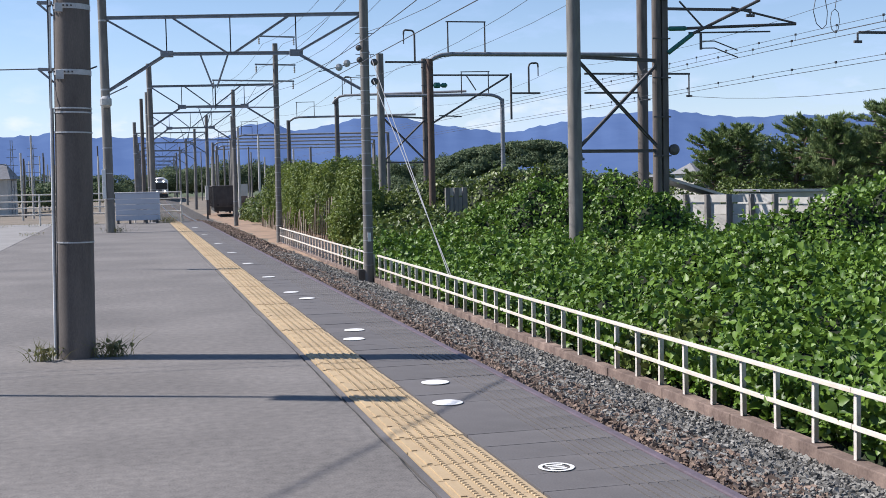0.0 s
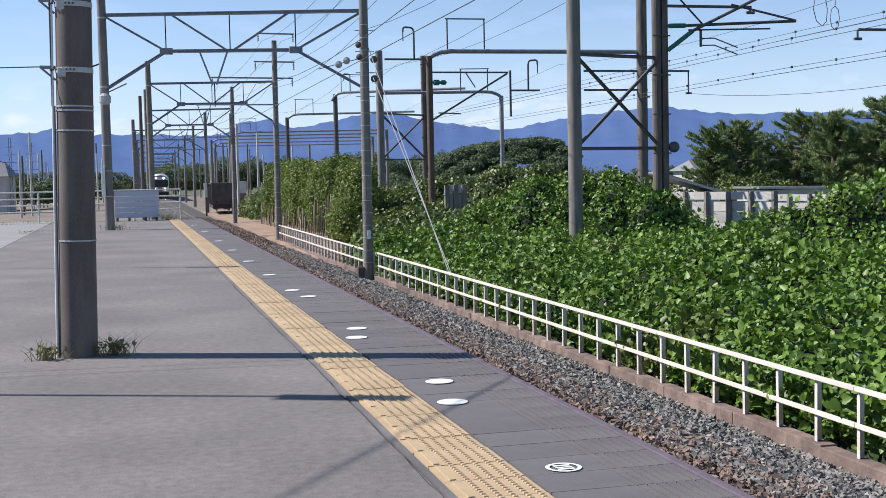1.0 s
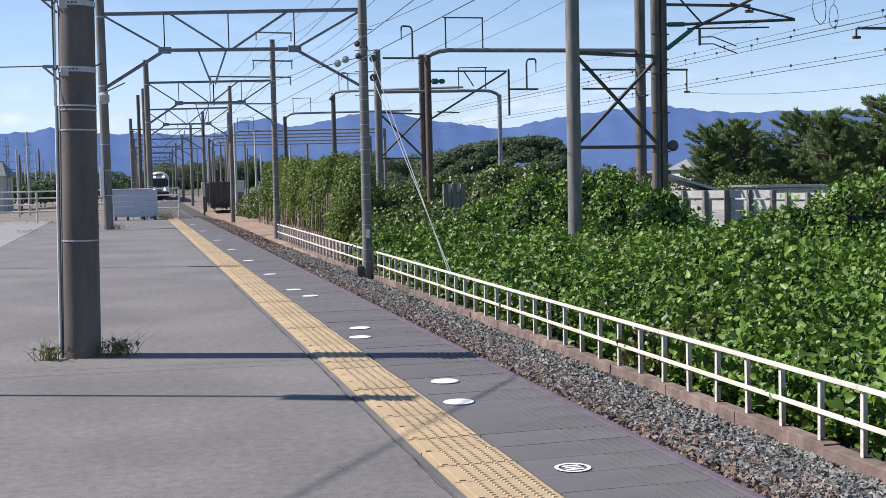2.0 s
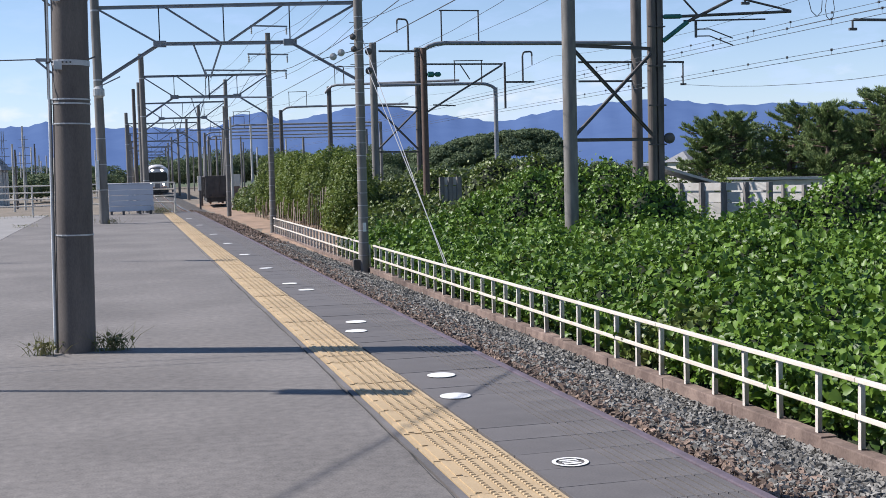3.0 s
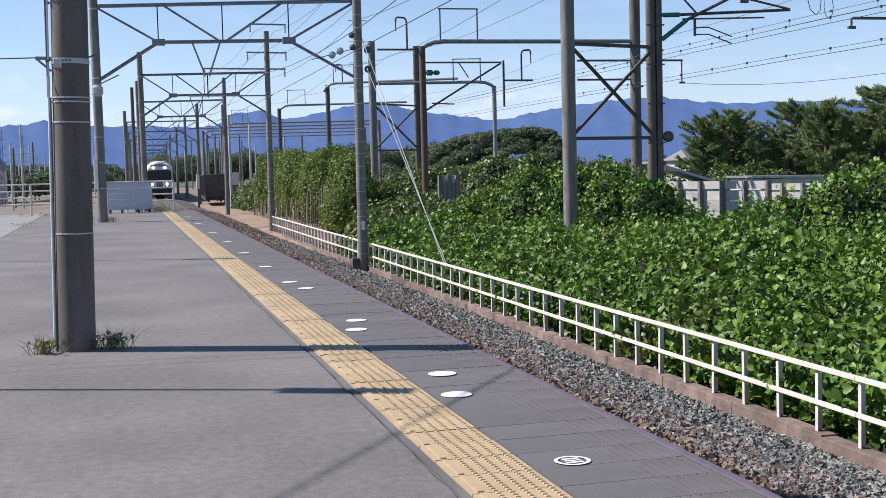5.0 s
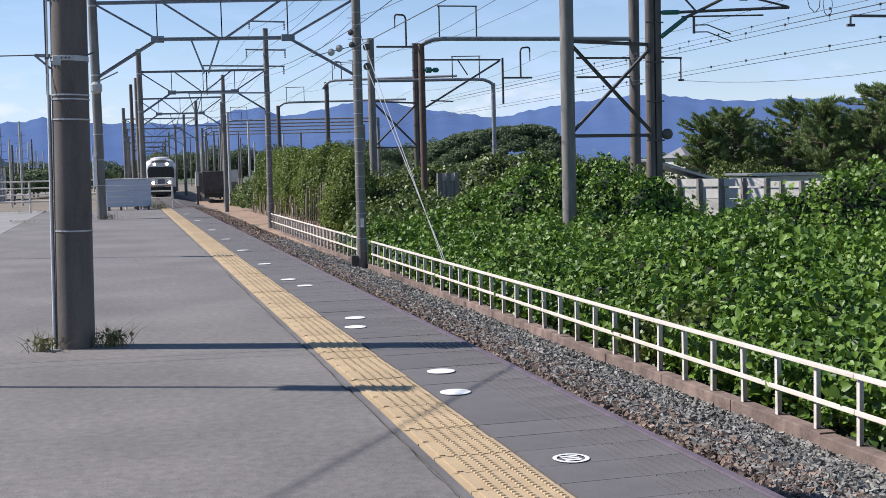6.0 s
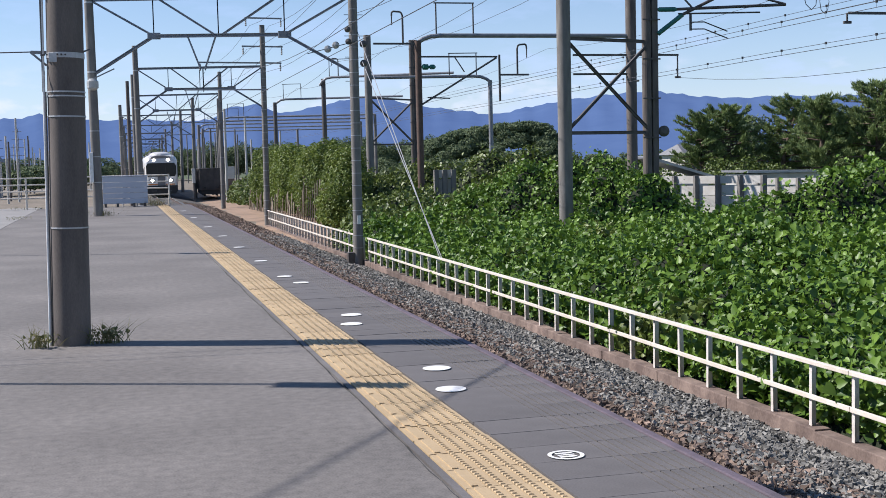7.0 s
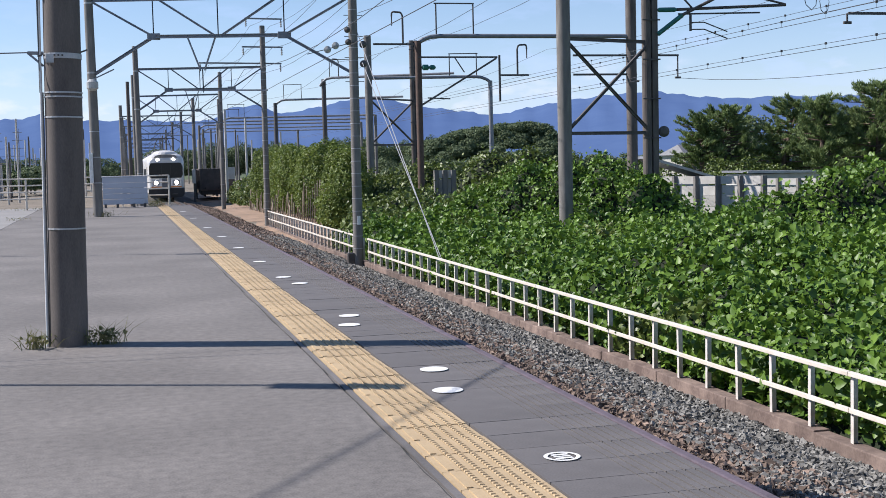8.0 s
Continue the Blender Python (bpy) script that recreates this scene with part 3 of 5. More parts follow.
def cross_arm_top(centre, yaw, arms, label):
    """Cross arms with insulators at a pole's head."""
    f = thing("insulator_rack", label, "insulator rack", "racks on poles", Matrix.Translation(centre) @ pose(0, 0, 0, 0, 0, yaw))
    for z, x0, x1 in arms:
        part("arm", box(B(), x0, x1, -0.2, -0.12, z - 0.04, z + 0.04), STEEL, f)
        for x in (x0 + 0.06, x1 - 0.06):
            part("insulator", lathe(B(), (x, -0.16, z - 0.45), [(0.02, 0), (0.06, 0.05), (0.03, 0.1), (0.06, 0.16), (0.03, 0.22), (0.06, 0.28), (0.02, 0.4)], 10), PORCELAIN, f)
    return f


near_pole()
GREY = mat("gantry_grey", (0.23, 0.25, 0.285), (0.15, 0.165, 0.19), 3, 0.6, 0.1, 0.2)
BANDS = [0.6 + 0.42 * k for k in range(20)]
truss_gantry((-0.78, 44.6, 0.0, 9.6), (7.7, 40.4, -1.8, 10.5), 7.56, 6.28, 5.0, GREY, "grey steel truss gantry on two round concrete poles", "gantries over the track", bands_r=BANDS, fall=0.3)
truss_gantry((1.15, 69.2, -1.6, 8.35), (7.9, 67.8, -1.75, 9.35), 7.1, 5.95, 4.87, GREY, "grey steel truss gantry beyond the platform end", "gantries over the track", bands_r=BANDS)
cross_arm_top((7.98, 68.1, 0), 8, [(9.75, -1.0, 1.1), (8.2, -1.2, 1.1), (7.3, -3.6, 1.0)], "steel cross arms with white insulators")
truss_gantry((1.35, 95, -1.5, 8.7), (7.6, 93.2, -1.7, 8.75), 7.1, 5.95, 4.9, GREY, "distant grey truss gantry over the track", "gantries over the track", hang=True, bands_r=[2, 4, 6])
y = 125.0
for k in range(7):
    x = track_x(y)
    truss_gantry((x - 3.4, y + 1, -1.4, 8.0), (x + 3.6, y, -1.5, 8.6), 6.9, 5.9, 4.8, GREY, "far grey truss gantry over the track", "gantries over the track", hang=False, r=0.19)
    y += 30 + 4 * k


def plain_pole(x, y, z0, z1, r0, r1, material, label, name="line_pole", group="line poles"):
    f = thing(name, label, "pole", group, pose(x, y, z0))
    round_pole(f, (0, 0, 0), (0, 0, z1 - z0), r0, r1, material, "shaft")
    return f


# braced poles of the main line beyond the bank
def braced_frame(a, b, zs, top, r, label):
    """Two poles tied by bars and a cross brace; zs: lower and upper tie."""
    f = thing("braced_pole_frame", label, "pole frame", "braced pole frames", pose(a[0], a[1], a[2]))
    o = Vector(a)
    va, vb = Vector((0, 0, 0)), Vector((b[0], b[1], a[2])) - o
    up = lambda v, z: Vector((v.x, v.y, z - a[2]))
    round_pole(f, va - Vector((0, 0, 1.0)), up(va, top), r, r * 0.93, CONCRETE_GREY)
    p = part("round_column", tube(B(), up(vb, a[2] - 1.0) + Vector((-0.13, 0, 0)), up(vb, top) + Vector((-0.13, 0, 0)), 0.17, 0.16, 16), CONCRETE, f, "brown round concrete column")
    bm = bar(B(), up(vb, a[2] - 1.0) + Vector((0.17, 0.02, 0)), up(vb, top) + Vector((0.17, 0.02, 0)), 0.26, 0.22)
    part("steel_column", bm, CONCRETE, f, "brown steel column clamped alongside")
    for k in range(9):
        z = a[2] + (top - a[2]) * (k + 0.5) / 9
        part("clamp", bar(B(), up(vb, z) + Vector((-0.36, -0.19, 0)), up(vb, z) + Vector((0.34, -0.17, 0)), 0.03, 0.05), STEEL_DARK, f)
    for z in zs:
        part("tie_bar", channel(B(), up(va, z), up(vb, z), 0.09, 0.12), STEEL_DARK, f)
    for z0, z1 in (zs, zs[::-1]):
        part("cross_brace", channel(B(), up(va, z0) + Vector((0, -0.06, 0)), up(vb, z1) + Vector((0, -0.06, 0)), 0.08, 0.13), STEEL_DARK, f)
    return f


braced_frame((14.95, 39.7, -1.2), (18.72, 40.9, -1.0), (2.52, 5.78), 11.5, 0.25, "grey round pole braced to a rusty steel column")
braced_frame((16.9, 82.7, -1.4), (20.9, 85.9, -1.4), (2.9, 6.1), 10.4, 0.27, "distant pole braced to a rusty steel column")
plain_pole(14.5, 58.65, -1.2, 7.6, 0.17, 0.16, RUST, "rusty steel column under a tubular beam")
plain_pole(25.75, 58.4, -1.4, 13.0, 0.28, 0.27, CONCRETE, "tall round concrete pole beside the main line")


def portal(a, b, z, drop, label):
    """A tubular beam with a curved corner between two supports."""
    f = thing("portal_beam", label, "portal beam", "beams over the main line", pose(a[0], a[1], z))
    v = Vector((b[0] - a[0], b[1] - a[1], 0))
    u = v.normalized()
    bm = B()
    pts = [Vector((0, 0, -drop)), u * 0.25 + Vector((0, 0, -drop * 0.5)), u * 0.65 + Vector((0, 0, -drop * 0.12)), u * 1.15, v]
    for p, q in zip(pts, pts[1:]):
        tube(bm, p, q, 0.11, None, 12)
    part("beam", bm, STEEL, f)
    for k, w, h in ((0.95 / v.length, 1.9, 1.6),):
        bm = B()
        c = v * k
        bar(bm, c, c + Vector((0, 0, h)), 0.06, 0.06)
        bar(bm, c + u * w, c + u * w + Vector((0, 0, h)), 0.06, 0.06)
        bar(bm, c + Vector((0, 0, h)) - u * 0.1, c + u * w + Vector((0, 0, h)) + u * 0.05, 0.06, 0.06)
        part("wire_frame", bm, STEEL_DARK, f, "small dark frame for the feeder wire")
    return f


portal((14.5, 58.65), (25.7, 58.4), 7.85, 0.35, "long grey tubular beam carried between poles")
portal((17.9, 109.4), (29.0, 104.0), 9.4, 0.7, "distant grey tubular beam over the main line")
portal((16.5, 130.5), (29.5, 126.0), 8.6, 0.6, "far grey tubular beam over the main line")


def cantilever(x, y, z, reach, rise, yaw, label, coloured=True):
    """A swivelling bracket: two tubes, a tie and a steady arm."""
    f = thing("cantilever_bracket", label, "bracket", "overhead line brackets", pose(x, y, z, 0, 0, yaw))
    ins = GREEN_PART if coloured else STEEL_DARK
    part("insulator", lathe(B(), (0.05, 0, 0.02), [(0.05, 0), (0.085, 0.06), (0.085, 0.62), (0.05, 0.7)], 14, "X"), ins, f)
    part("lower_insulator", tube(B(), (0.05, 0, -0.85), (0.95, 0, -0.18), 0.085, 0.085, 14), ins, f)
    part("top_tube", tube(B(), (0.7, 0, 0.02), (reach, 0, 0.12), 0.055, None, 10), STEEL_DARK, f)
    part("strut", tube(B(), (0.9, 0, -0.2), (reach * 0.72, 0, rise), 0.06, None, 10), STEEL_DARK, f)
    part("tie", tube(B(), (reach * 0.5, 0, rise * 0.75), (reach, 0, 0.14), 0.04, None, 8), STEEL_DARK, f)
    part("back_tie", tube(B(), (reach * 0.28, 0, 0.05), (reach * 0.1, 0, rise), 0.035, None, 8), STEEL_DARK, f)
    bm = B()
    tube(bm, (0.8, 0, -0.14), (reach * 0.8, 0, -0.14), 0.03, None, 8)
    tube(bm, (1.25, 0, -0.14), (1.25, 0, -0.75), 0.05, None, 8)
    part("steady_frame", bm, STEEL_DARK, f)
    bm = B()
    for o in (0, -0.25):
        tube(bm, (1.3, 0, -0.45 + o), (1.75, 0, -0.45 + o), 0.022, None, 8)
        tube(bm, (1.75, 0, -0.45 + o), (2.6, 0, -0.8 + o), 0.022, None, 8)
    part("steady_arm", bm, STEEL_DARK, f)
    return f


cantilever(18.95, 40.8, 6.9, 4.75, 1.0, -12, "dark tubular bracket with green insulators")
plain_pole(25.35, 81.6, -1.4, 7.2, 0.16, 0.15, STEEL, "slim dark steel post carrying a bracket")
plain_pole(18.25, 109.4, -1.4, 9.3, 0.24, 0.2, STEEL_DARK, "distant dark pole under a tubular beam")
plain_pole(16.5, 130.5, -1.4, 8.3, 0.24, 0.2, STEEL_DARK, "distant dark pole under a tubular beam")


portal((25.35, 81.6), (16.9, 82.9), 7.5, 0.4, "grey tubular beam bent down to a slim post")
for yy, x0, x1, z in ((146, 12, 30, 7.4), (163, 13, 33, 7.6), (185, 12, 36, 7.9), (206, 14, 40, 8.0), (232, 15, 44, 8.2)):
    portal((x0, yy + 1), (x1, yy - 3), z, 0.8, "far pale tubular beam over the main line")
    for xx in (x0, x1):
        plain_pole(xx, yy + (1 if xx == x0 else -3), -1.5, z, 0.2, 0.18, CONCRETE_GREY, "far concrete pole under a tubular beam")


def truss_bracket(x, y, z, reach, label):
    """A bracket on a column: top arm, strut, hanger and a drop post."""
    f = thing("truss_bracket", label, "bracket", "overhead line brackets", pose(x, y, z))
    part("top_arm", bar(B(), (-0.25, 0, 0), (reach, 0, 0), 0.06, 0.08), STEEL_DARK, f)
    part("strut", bar(B(), (-0.2, 0, -2.4), (reach - 0.05, 0, -0.05), 0.06, 0.09), STEEL_DARK, f)
    part("hanger", bar(B(), (reach * 0.42, 0, 0), (reach * 0.55, 0, -0.75), 0.04, 0.05), STEEL_DARK, f)
    part("drop_post", bar(B(), (reach + 0.1, 0, 0.1), (reach + 0.1, 0, -2.2), 0.09, 0.09), STEEL_DARK, f)
    part("insulator", lathe(B(), (-0.06, 0, -0.5), [(0.05, 0), (0.14, 0.05), (0.14, 0.3), (0.05, 0.36), (0.12, 0.45), (0.12, 0.62), (0.04, 0.7)], 12, "X"), GREEN_PART, f, "green insulator")
    part("lower_bar", bar(B(), (0.2, 0, -2.0), (reach * 0.35, 0, -2.05), 0.05, 0.06), STEEL_DARK, f)


truss_bracket(14.7, 58.5, 6.8, 3.85, "dark steel bracket with a green insulator on a rusty column")


def hooked_post(x, y, z, h, w, label):
    """A slim upright whose head bends over, holding a wire."""
    f = thing("hooked_post", label, "bracket", "hooked wire posts", pose(x, y, z))
    bm = tube(B(), (0, 0, 0), (0, 0, h), 0.05, None, 8)
    pts = [Vector((-w * u, 0, h + e)) for u, e in ((0, 0), (0.08, 0.14), (0.25, 0.2), (0.85, 0.22), (0.98, 0.16), (1.0, 0.0))]
    for p, q in zip(pts, pts[1:]):
        tube(bm, p, q, 0.045, None, 8)
    tube(bm, pts[-1], pts[-1] - Vector((0, 0, 0.45)), 0.03, None, 8)
    part("post", bm, STEEL_DARK, f)


hooked_post(13.75, 58.65, 7.4, 1.4, 0.55, "dark hooked post on a beam end")
part("foot_bar", bar(B(), (-1.5, 0, 0.05), (0.8, 0, 0.05), 0.07, 0.09), STEEL_DARK, bpy.data.objects["hooked_post"])
hooked_post(19.6, 58.5, 5.9, 1.3, -0.5, "dark hooked post on a small arm")
part("arm", bar(B(), (-0.95, 0, 0), (0.6, 0, 0), 0.07, 0.09), STEEL_DARK, bpy.data.objects["hooked_post.001"], "short dark arm")
hooked_post(19.5, 108.6, 9.35, 1.5, 0.6, "distant hooked post above a beam")


def line_arm(x, y, z, x0, x1, drop, label):
    """A level arm with a short post hanging from its end."""
    f = thing("wire_bracket", label, "bracket", "arms over the main line", pose(x, y, z))
    part("arm", bar(B(), (x0, 0, 0), (x1, 0, 0), 0.07, 0.1), STEEL_DARK, f)
    part("drop", bar(B(), (x1 - 0.05, 0, 0), (x1 - 0.05, 0, -drop), 0.05, 0.06), STEEL_DARK, f)
    part("clip", box(B(), x1 - 0.2, x1 + 0.12, -0.05, 0.05, -drop - 0.1, -drop, 0.01), STEEL_DARK, f)


line_arm(18.9, 40.9, 7.65, 0.1, 3.5, 0.15, "dark steel arm above a bracket")
plain_pole(30.2, 40.4, -1.4, 11.0, 0.2, 0.18, CONCRETE_GREY, "grey concrete pole beyond the main line")
line_arm(30.2, 40.6, 6.84, -0.1, -3.5, 0.3, "dark steel arm reaching over the main line")
line_arm(25.75, 58.4, 6.87, -3.2, 2.66, 1.1, "dark steel arm with a hanging wire clip")
line_arm(25.75, 58.4, 5.9, -3.2, 0.3, 0.3, "dark steel arm between two poles")


def strain_fittings(x, y, label):
    """Tension wheels and disc insulators on the strain pole."""
    f = thing("strain_fittings", label, "insulators", at=pose(x, y, 0))
    for dx, z, r in ((-0.92, 5.45, 0.12), (-0.65, 5.58, 0.12), (0.28, 5.62, 0.12), (0.28, 4.98, 0.12), (-0.24, 6.1, 0.10), (-0.22, 5.7, 0.10)):
        part("disc_insulator", lathe(B(), (dx, -0.16, z), [(0.03, -0.08), (r, -0.03), (r, 0.03), (0.05, 0.06), (0.03, 0.1)], 16, "Y"), PORCELAIN if dx < -0.5 else STEEL_DARK, f)
    part("strain_rod", bar(B(), (-1.6, -0.16, 5.3), (0.0, -0.16, 5.7), 0.025, 0.025), WIRE, f)
    for z in (6.6, 5.9, 5.2, 4.4):
        part("step_peg", bar(B(), (-0.32, 0, z), (0.32, 0, z), 0.02, 0.02), WIRE, f)
    part("marker_plate", box(B(), -0.09, 0.02, -0.19, -0.17, -0.4, -0.1), WHITE_MARK, f, "small white arrow plate")
    part("base_box", box(B(), -0.42, -0.2, -0.1, 0.15, -1.8, -1.35, 0.02), STEEL_DARK, f, "dark box at the pole's foot")


strain_fittings(7.75, 40.4, "disc insulators and fittings on a concrete strain pole")
# a white strip down the left side of the first gantry's pole
f = thing("cable_cover", "short white strip along the left of a gantry pole", "cable cover", at=pose(-0.78, 44.55, 1.2))
part("cover", box(B(), -0.23, -0.1, -0.16, -0.06, 0, 1.05, 0.02), WHITE_MARK, f)
L2_LAMP = thing("pole_lamp", "small pale lamp on a short arm on the gantry pole", "lamp", at=pose(-0.78, 44.4, 4.7))
part("arm", bar(B(), (0, 0, 0.1), (0.75, -0.1, 0.45), 0.04, 0.04), STEEL, L2_LAMP)
part("lantern", lathe(B(), (0, -0.22, -0.3), [(0.1, 0), (0.2, 0.08), (0.2, 0.3), (0.1, 0.4)], 14), PORCELAIN, L2_LAMP)


def wire(points, r, label, name="overhead_wire", group="overhead wires", sag=0.0):
    """One wire as a thin mesh through the points, sagging between them."""
    bm = B()
    out = []
    for a, b in zip(points, points[1:]):
        a, b = Vector(a), Vector(b)
        for k in range(6):
            u = k / 6
            p = a.lerp(b, u)
            p.z -= sag * 4 * u * (1 - u)
            out.append(p)
    out.append(Vector(points[-1]))
    rings = []
    for i, p in enumerate(out):
        d = (out[min(i + 1, len(out) - 1)] - out[max(i - 1, 0)]).to_track_quat("Z", "Y")
        rings.append([bm.verts.new(p + d @ Vector((r * math.cos(k * 1.2566), r * math.sin(k * 1.2566), 0))) for k in range(5)])
    for a, b in zip(rings, rings[1:]):
        for k in range(5):
            bm.faces.new((a[k], a[(k + 1) % 5], b[(k + 1) % 5], b[k]))
    return tagged(part(name, bm, WIRE), label, "wire", group)


SPANS = [-12, 14, 42, 68.5, 94.5, 125.5, 155.5, 189.5]
wire([(track_x(v), v, track_z(min(v, 60)) + 5.2) for v in SPANS], 0.008, "dark contact wire over the track")
wire([(track_x(v) + (0.25 if i % 2 else -0.25), v, 4.95) for i, v in enumerate(SPANS)], 0.008, "dark messenger wire sagging between gantries", sag=0.55)
for dx, z in ((3.2, 8.9), (4.3, 8.9), (3.0, 7.6), (4.4, 7.7), (3.5, 6.3)):
    wire([(track_x(v) + dx, v, z + 0.5) for v in SPANS], 0.009, "dark feeder wire along the poles", sag=0.5)
def droppers(x, y0, y1, step, z_of_low, z_of_high, label):
    """Thin hangers between a messenger wire and its contact wire, with small clips."""
    f = thing("wire_droppers", label, "droppers", "wire droppers", pose(x, y0, 0))
    yy = 0.0
    while yy < y1 - y0:
        a, b = z_of_low(y0 + yy), z_of_high(y0 + yy)
        part("dropper", tube(box(B(), -0.03, 0.03, yy - 0.03, yy + 0.03, b - 0.035, b + 0.045), (0, yy, a), (0, yy, b), 0.006, None, 4), WIRE, f)
        yy += step


POSTS_Y = (-4, 40, 84, 128, 172)
sagged = lambda z, s: lambda v: z - s * 4 * (((v + 4) / 44) % 1) * (1 - ((v + 4) / 44) % 1)
for x, lo, hi in ((22.8, 5.10, 5.26), (22.8, 6.09, 6.27), (24.6, 6.64, 6.85)):
    wire([(x, v, lo) for v in POSTS_Y], 0.011, "dark contact wire of the main line", sag=0.03)
    wire([(x, v, hi) for v in POSTS_Y], 0.009, "dark messenger wire of the main line", sag=0.03)
    droppers(x, 19.3, 62, 2.78, sagged(lo, 0.03), sagged(hi, 0.03), "short hangers with dark clips on the main line wires")
for x, z in ((18.5, 9.6), (30.5, 9.6), (14.9, 8.7)):
    wire([(x, v, z) for v in POSTS_Y], 0.011, "dark feeder wire of the main line", sag=0.8)
wire([(-0.75, 12.2, 3.72), (-14, 13.5, 3.9)], 0.006, "thin dark cable running off from the platform pole", sag=0.15)
wire([(-0.75, 12.2, 2.78), (-14, 13.5, 2.95)], 0.006, "thin dark cable running off from the platform pole", sag=0.12)
for o in (-0.36, -0.20):
    wire([(-0.72 + o * 0.2, 12.2 + o * 0.3, 4.35), (-6.6, 5.4 + o, 5.0), (-12.5, -1.4 + o, 5.65)], 0.006, "thick dark cable slung from the platform pole", "slung_cable", "slung cables")
# stay wires of the strain pole
wire([(7.85, 40.6, 6.25), (8.35, 31.2, -1.6)], 0.013, "pale steel stay wire from a concrete pole", "stay_wire", "stay wires")
wire([(7.97, 40.2, 5.05), (8.48, 31.4, -1.6)], 0.013, "pale steel stay wire from a concrete pole", "stay_wire", "stay wires")
for ob in bpy.data.objects:
    if ob.name.startswith("stay_wire"):
        ob.data.materials[0] = STEEL_PALE
wire([(25.65 + 0.3 * math.sin(v * 0.79) * (0.5 + v / 8), 41.4, 7.7 + 0.65 * math.cos(v * 0.79)) for v in range(8)] + [(25.5, 41.4, 8.35)], 0.016, "black jumper cable looped below a bracket", "jumper_cable", "jumper cables", sag=0.0)
wire([(26.1 + 0.2 * math.sin(v * 0.79), 41.25, 7.35 + 0.45 * math.cos(v * 0.79)) for v in range(9)] + [(26.2, 41.25, 8.38)], 0.014, "black jumper cable looped below a bracket", "jumper_cable", "jumper cables", sag=0.0)
wire([(24.6, 41.5, 8.3), (30.2, 40.4, 8.4)], 0.02, "dark cross wire between brackets", "cross_wire", "overhead wires")
wire([(28.37, 58.4, 5.7), (31.4, 40.0, 5.25)], 0.012, "thin dark cable hanging from a bracket", sag=0.42)
f = thing("round_lamp", "small dark round lamp fixed to a steel column", "lamp", at=pose(19.2, 40.85, 2.55))
part("housing", lathe(B(), (0, -0.1, 0), [(0.1, -0.05), (0.2, 0.0), (0.2, 0.1), (0.08, 0.2)], 16, "Y"), STEEL_DARK, f)
part("bracket", bar(B(), (-0.3, 0, 0), (0, 0, 0), 0.05, 0.05), STEEL_DARK, f)


# ---- platform end ----
def end_railing():
    f = thing("end_railing", "white painted steel railing closing the platform end", "railing", at=pose(-14, END_Y - 0.4, 0))
    for z in (0.48, 0.77, 1.05, 1.34):
        part("rail", tube(B(), (0, 0, z), (16.1, 0, z), 0.028, None, 8), FENCE_WHITE, f)
    for k in range(9):
        x = 16.1 - 2.0 * k
        part("post", tube(B(), (x, 0, -0.01), (x, 0, 1.36), 0.04, None, 8), FENCE_WHITE, f)


def barrier_board():
    f = thing("barrier_board", "pale ribbed steel barrier board on short feet", "barrier", at=pose(-0.72, END_Y - 1.1, 0))
    for k in range(5):
        z = 0.14 + k * 0.235
        part("plank", box(B(), 0, 1.88, -0.02, 0.03, z, z + 0.225, 0.008), BOARD, f)
    part("cap", box(B(), -0.02, 1.9, -0.035, 0.045, 1.311, 1.36, 0.008), BOARD, f)
    for x in (0.1, 0.6, 1.3, 1.75):
        part("foot", box(B(), x - 0.05, x + 0.05, -0.09, 0.12, -0.005, 0.16, 0.008), STEEL_DARK, f)


end_railing()
barrier_board()


# ---- the bank of climbing vines ----
BUSHES = [(20.2, 29.4, 0.95, 1.6), (22.5, 32.0, 0.8, 3.0), (18.6, 29.2, 0.75, 1.3), (17.1, 29.6, 0.35, 1.2), (15.8, 29.0, -0.1, 1.4),
          (17.9, 39.6, 0.9, 1.0), (16.9, 40.8, 0.95, 1.1), (15.4, 45.5, 1.15, 1.5), (16.9, 45.0, 1.35, 1.4), (18.8, 45.0, 1.35, 1.4), (20.5, 45.5, 0.8, 1.6), (16.0, 47.8, 1.2, 2.0), (13.9, 46.5, 0.3, 1.5),
          (15.0, 50.5, 0.3, 1.5), (16.6, 50.5, 0.7, 1.7), (20.3, 66.0, 2.0, 2.0), (22.6, 66.0, 2.1, 2.2), (24.6, 65.0, 1.6, 1.8), (13.4, 57.0, -0.1, 2.4), (14.6, 66.0, 0.3, 2.4),
          (12.6, 67.0, 0.3, 2.2), (18.5, 73.0, 1.3, 3.2), (14.0, 75.0, 1.0, 3.0), (12.0, 32.0, -0.75, 1.8), (13.0, 24.0, -0.25, 2.4), (11.0, 18.0, -0.7, 1.6), (15.5, 20.5, 0.1, 2.4), (10.5, 44.0, -0.8, 1.8)]


def creases(x, y):
    """Nought in the furrows between clumps of vines, about one on their crowns."""
    return np.abs(lumps(x, y, 0.62, 4)) + 0.4 * np.abs(lumps(x, y, 0.27, 5))


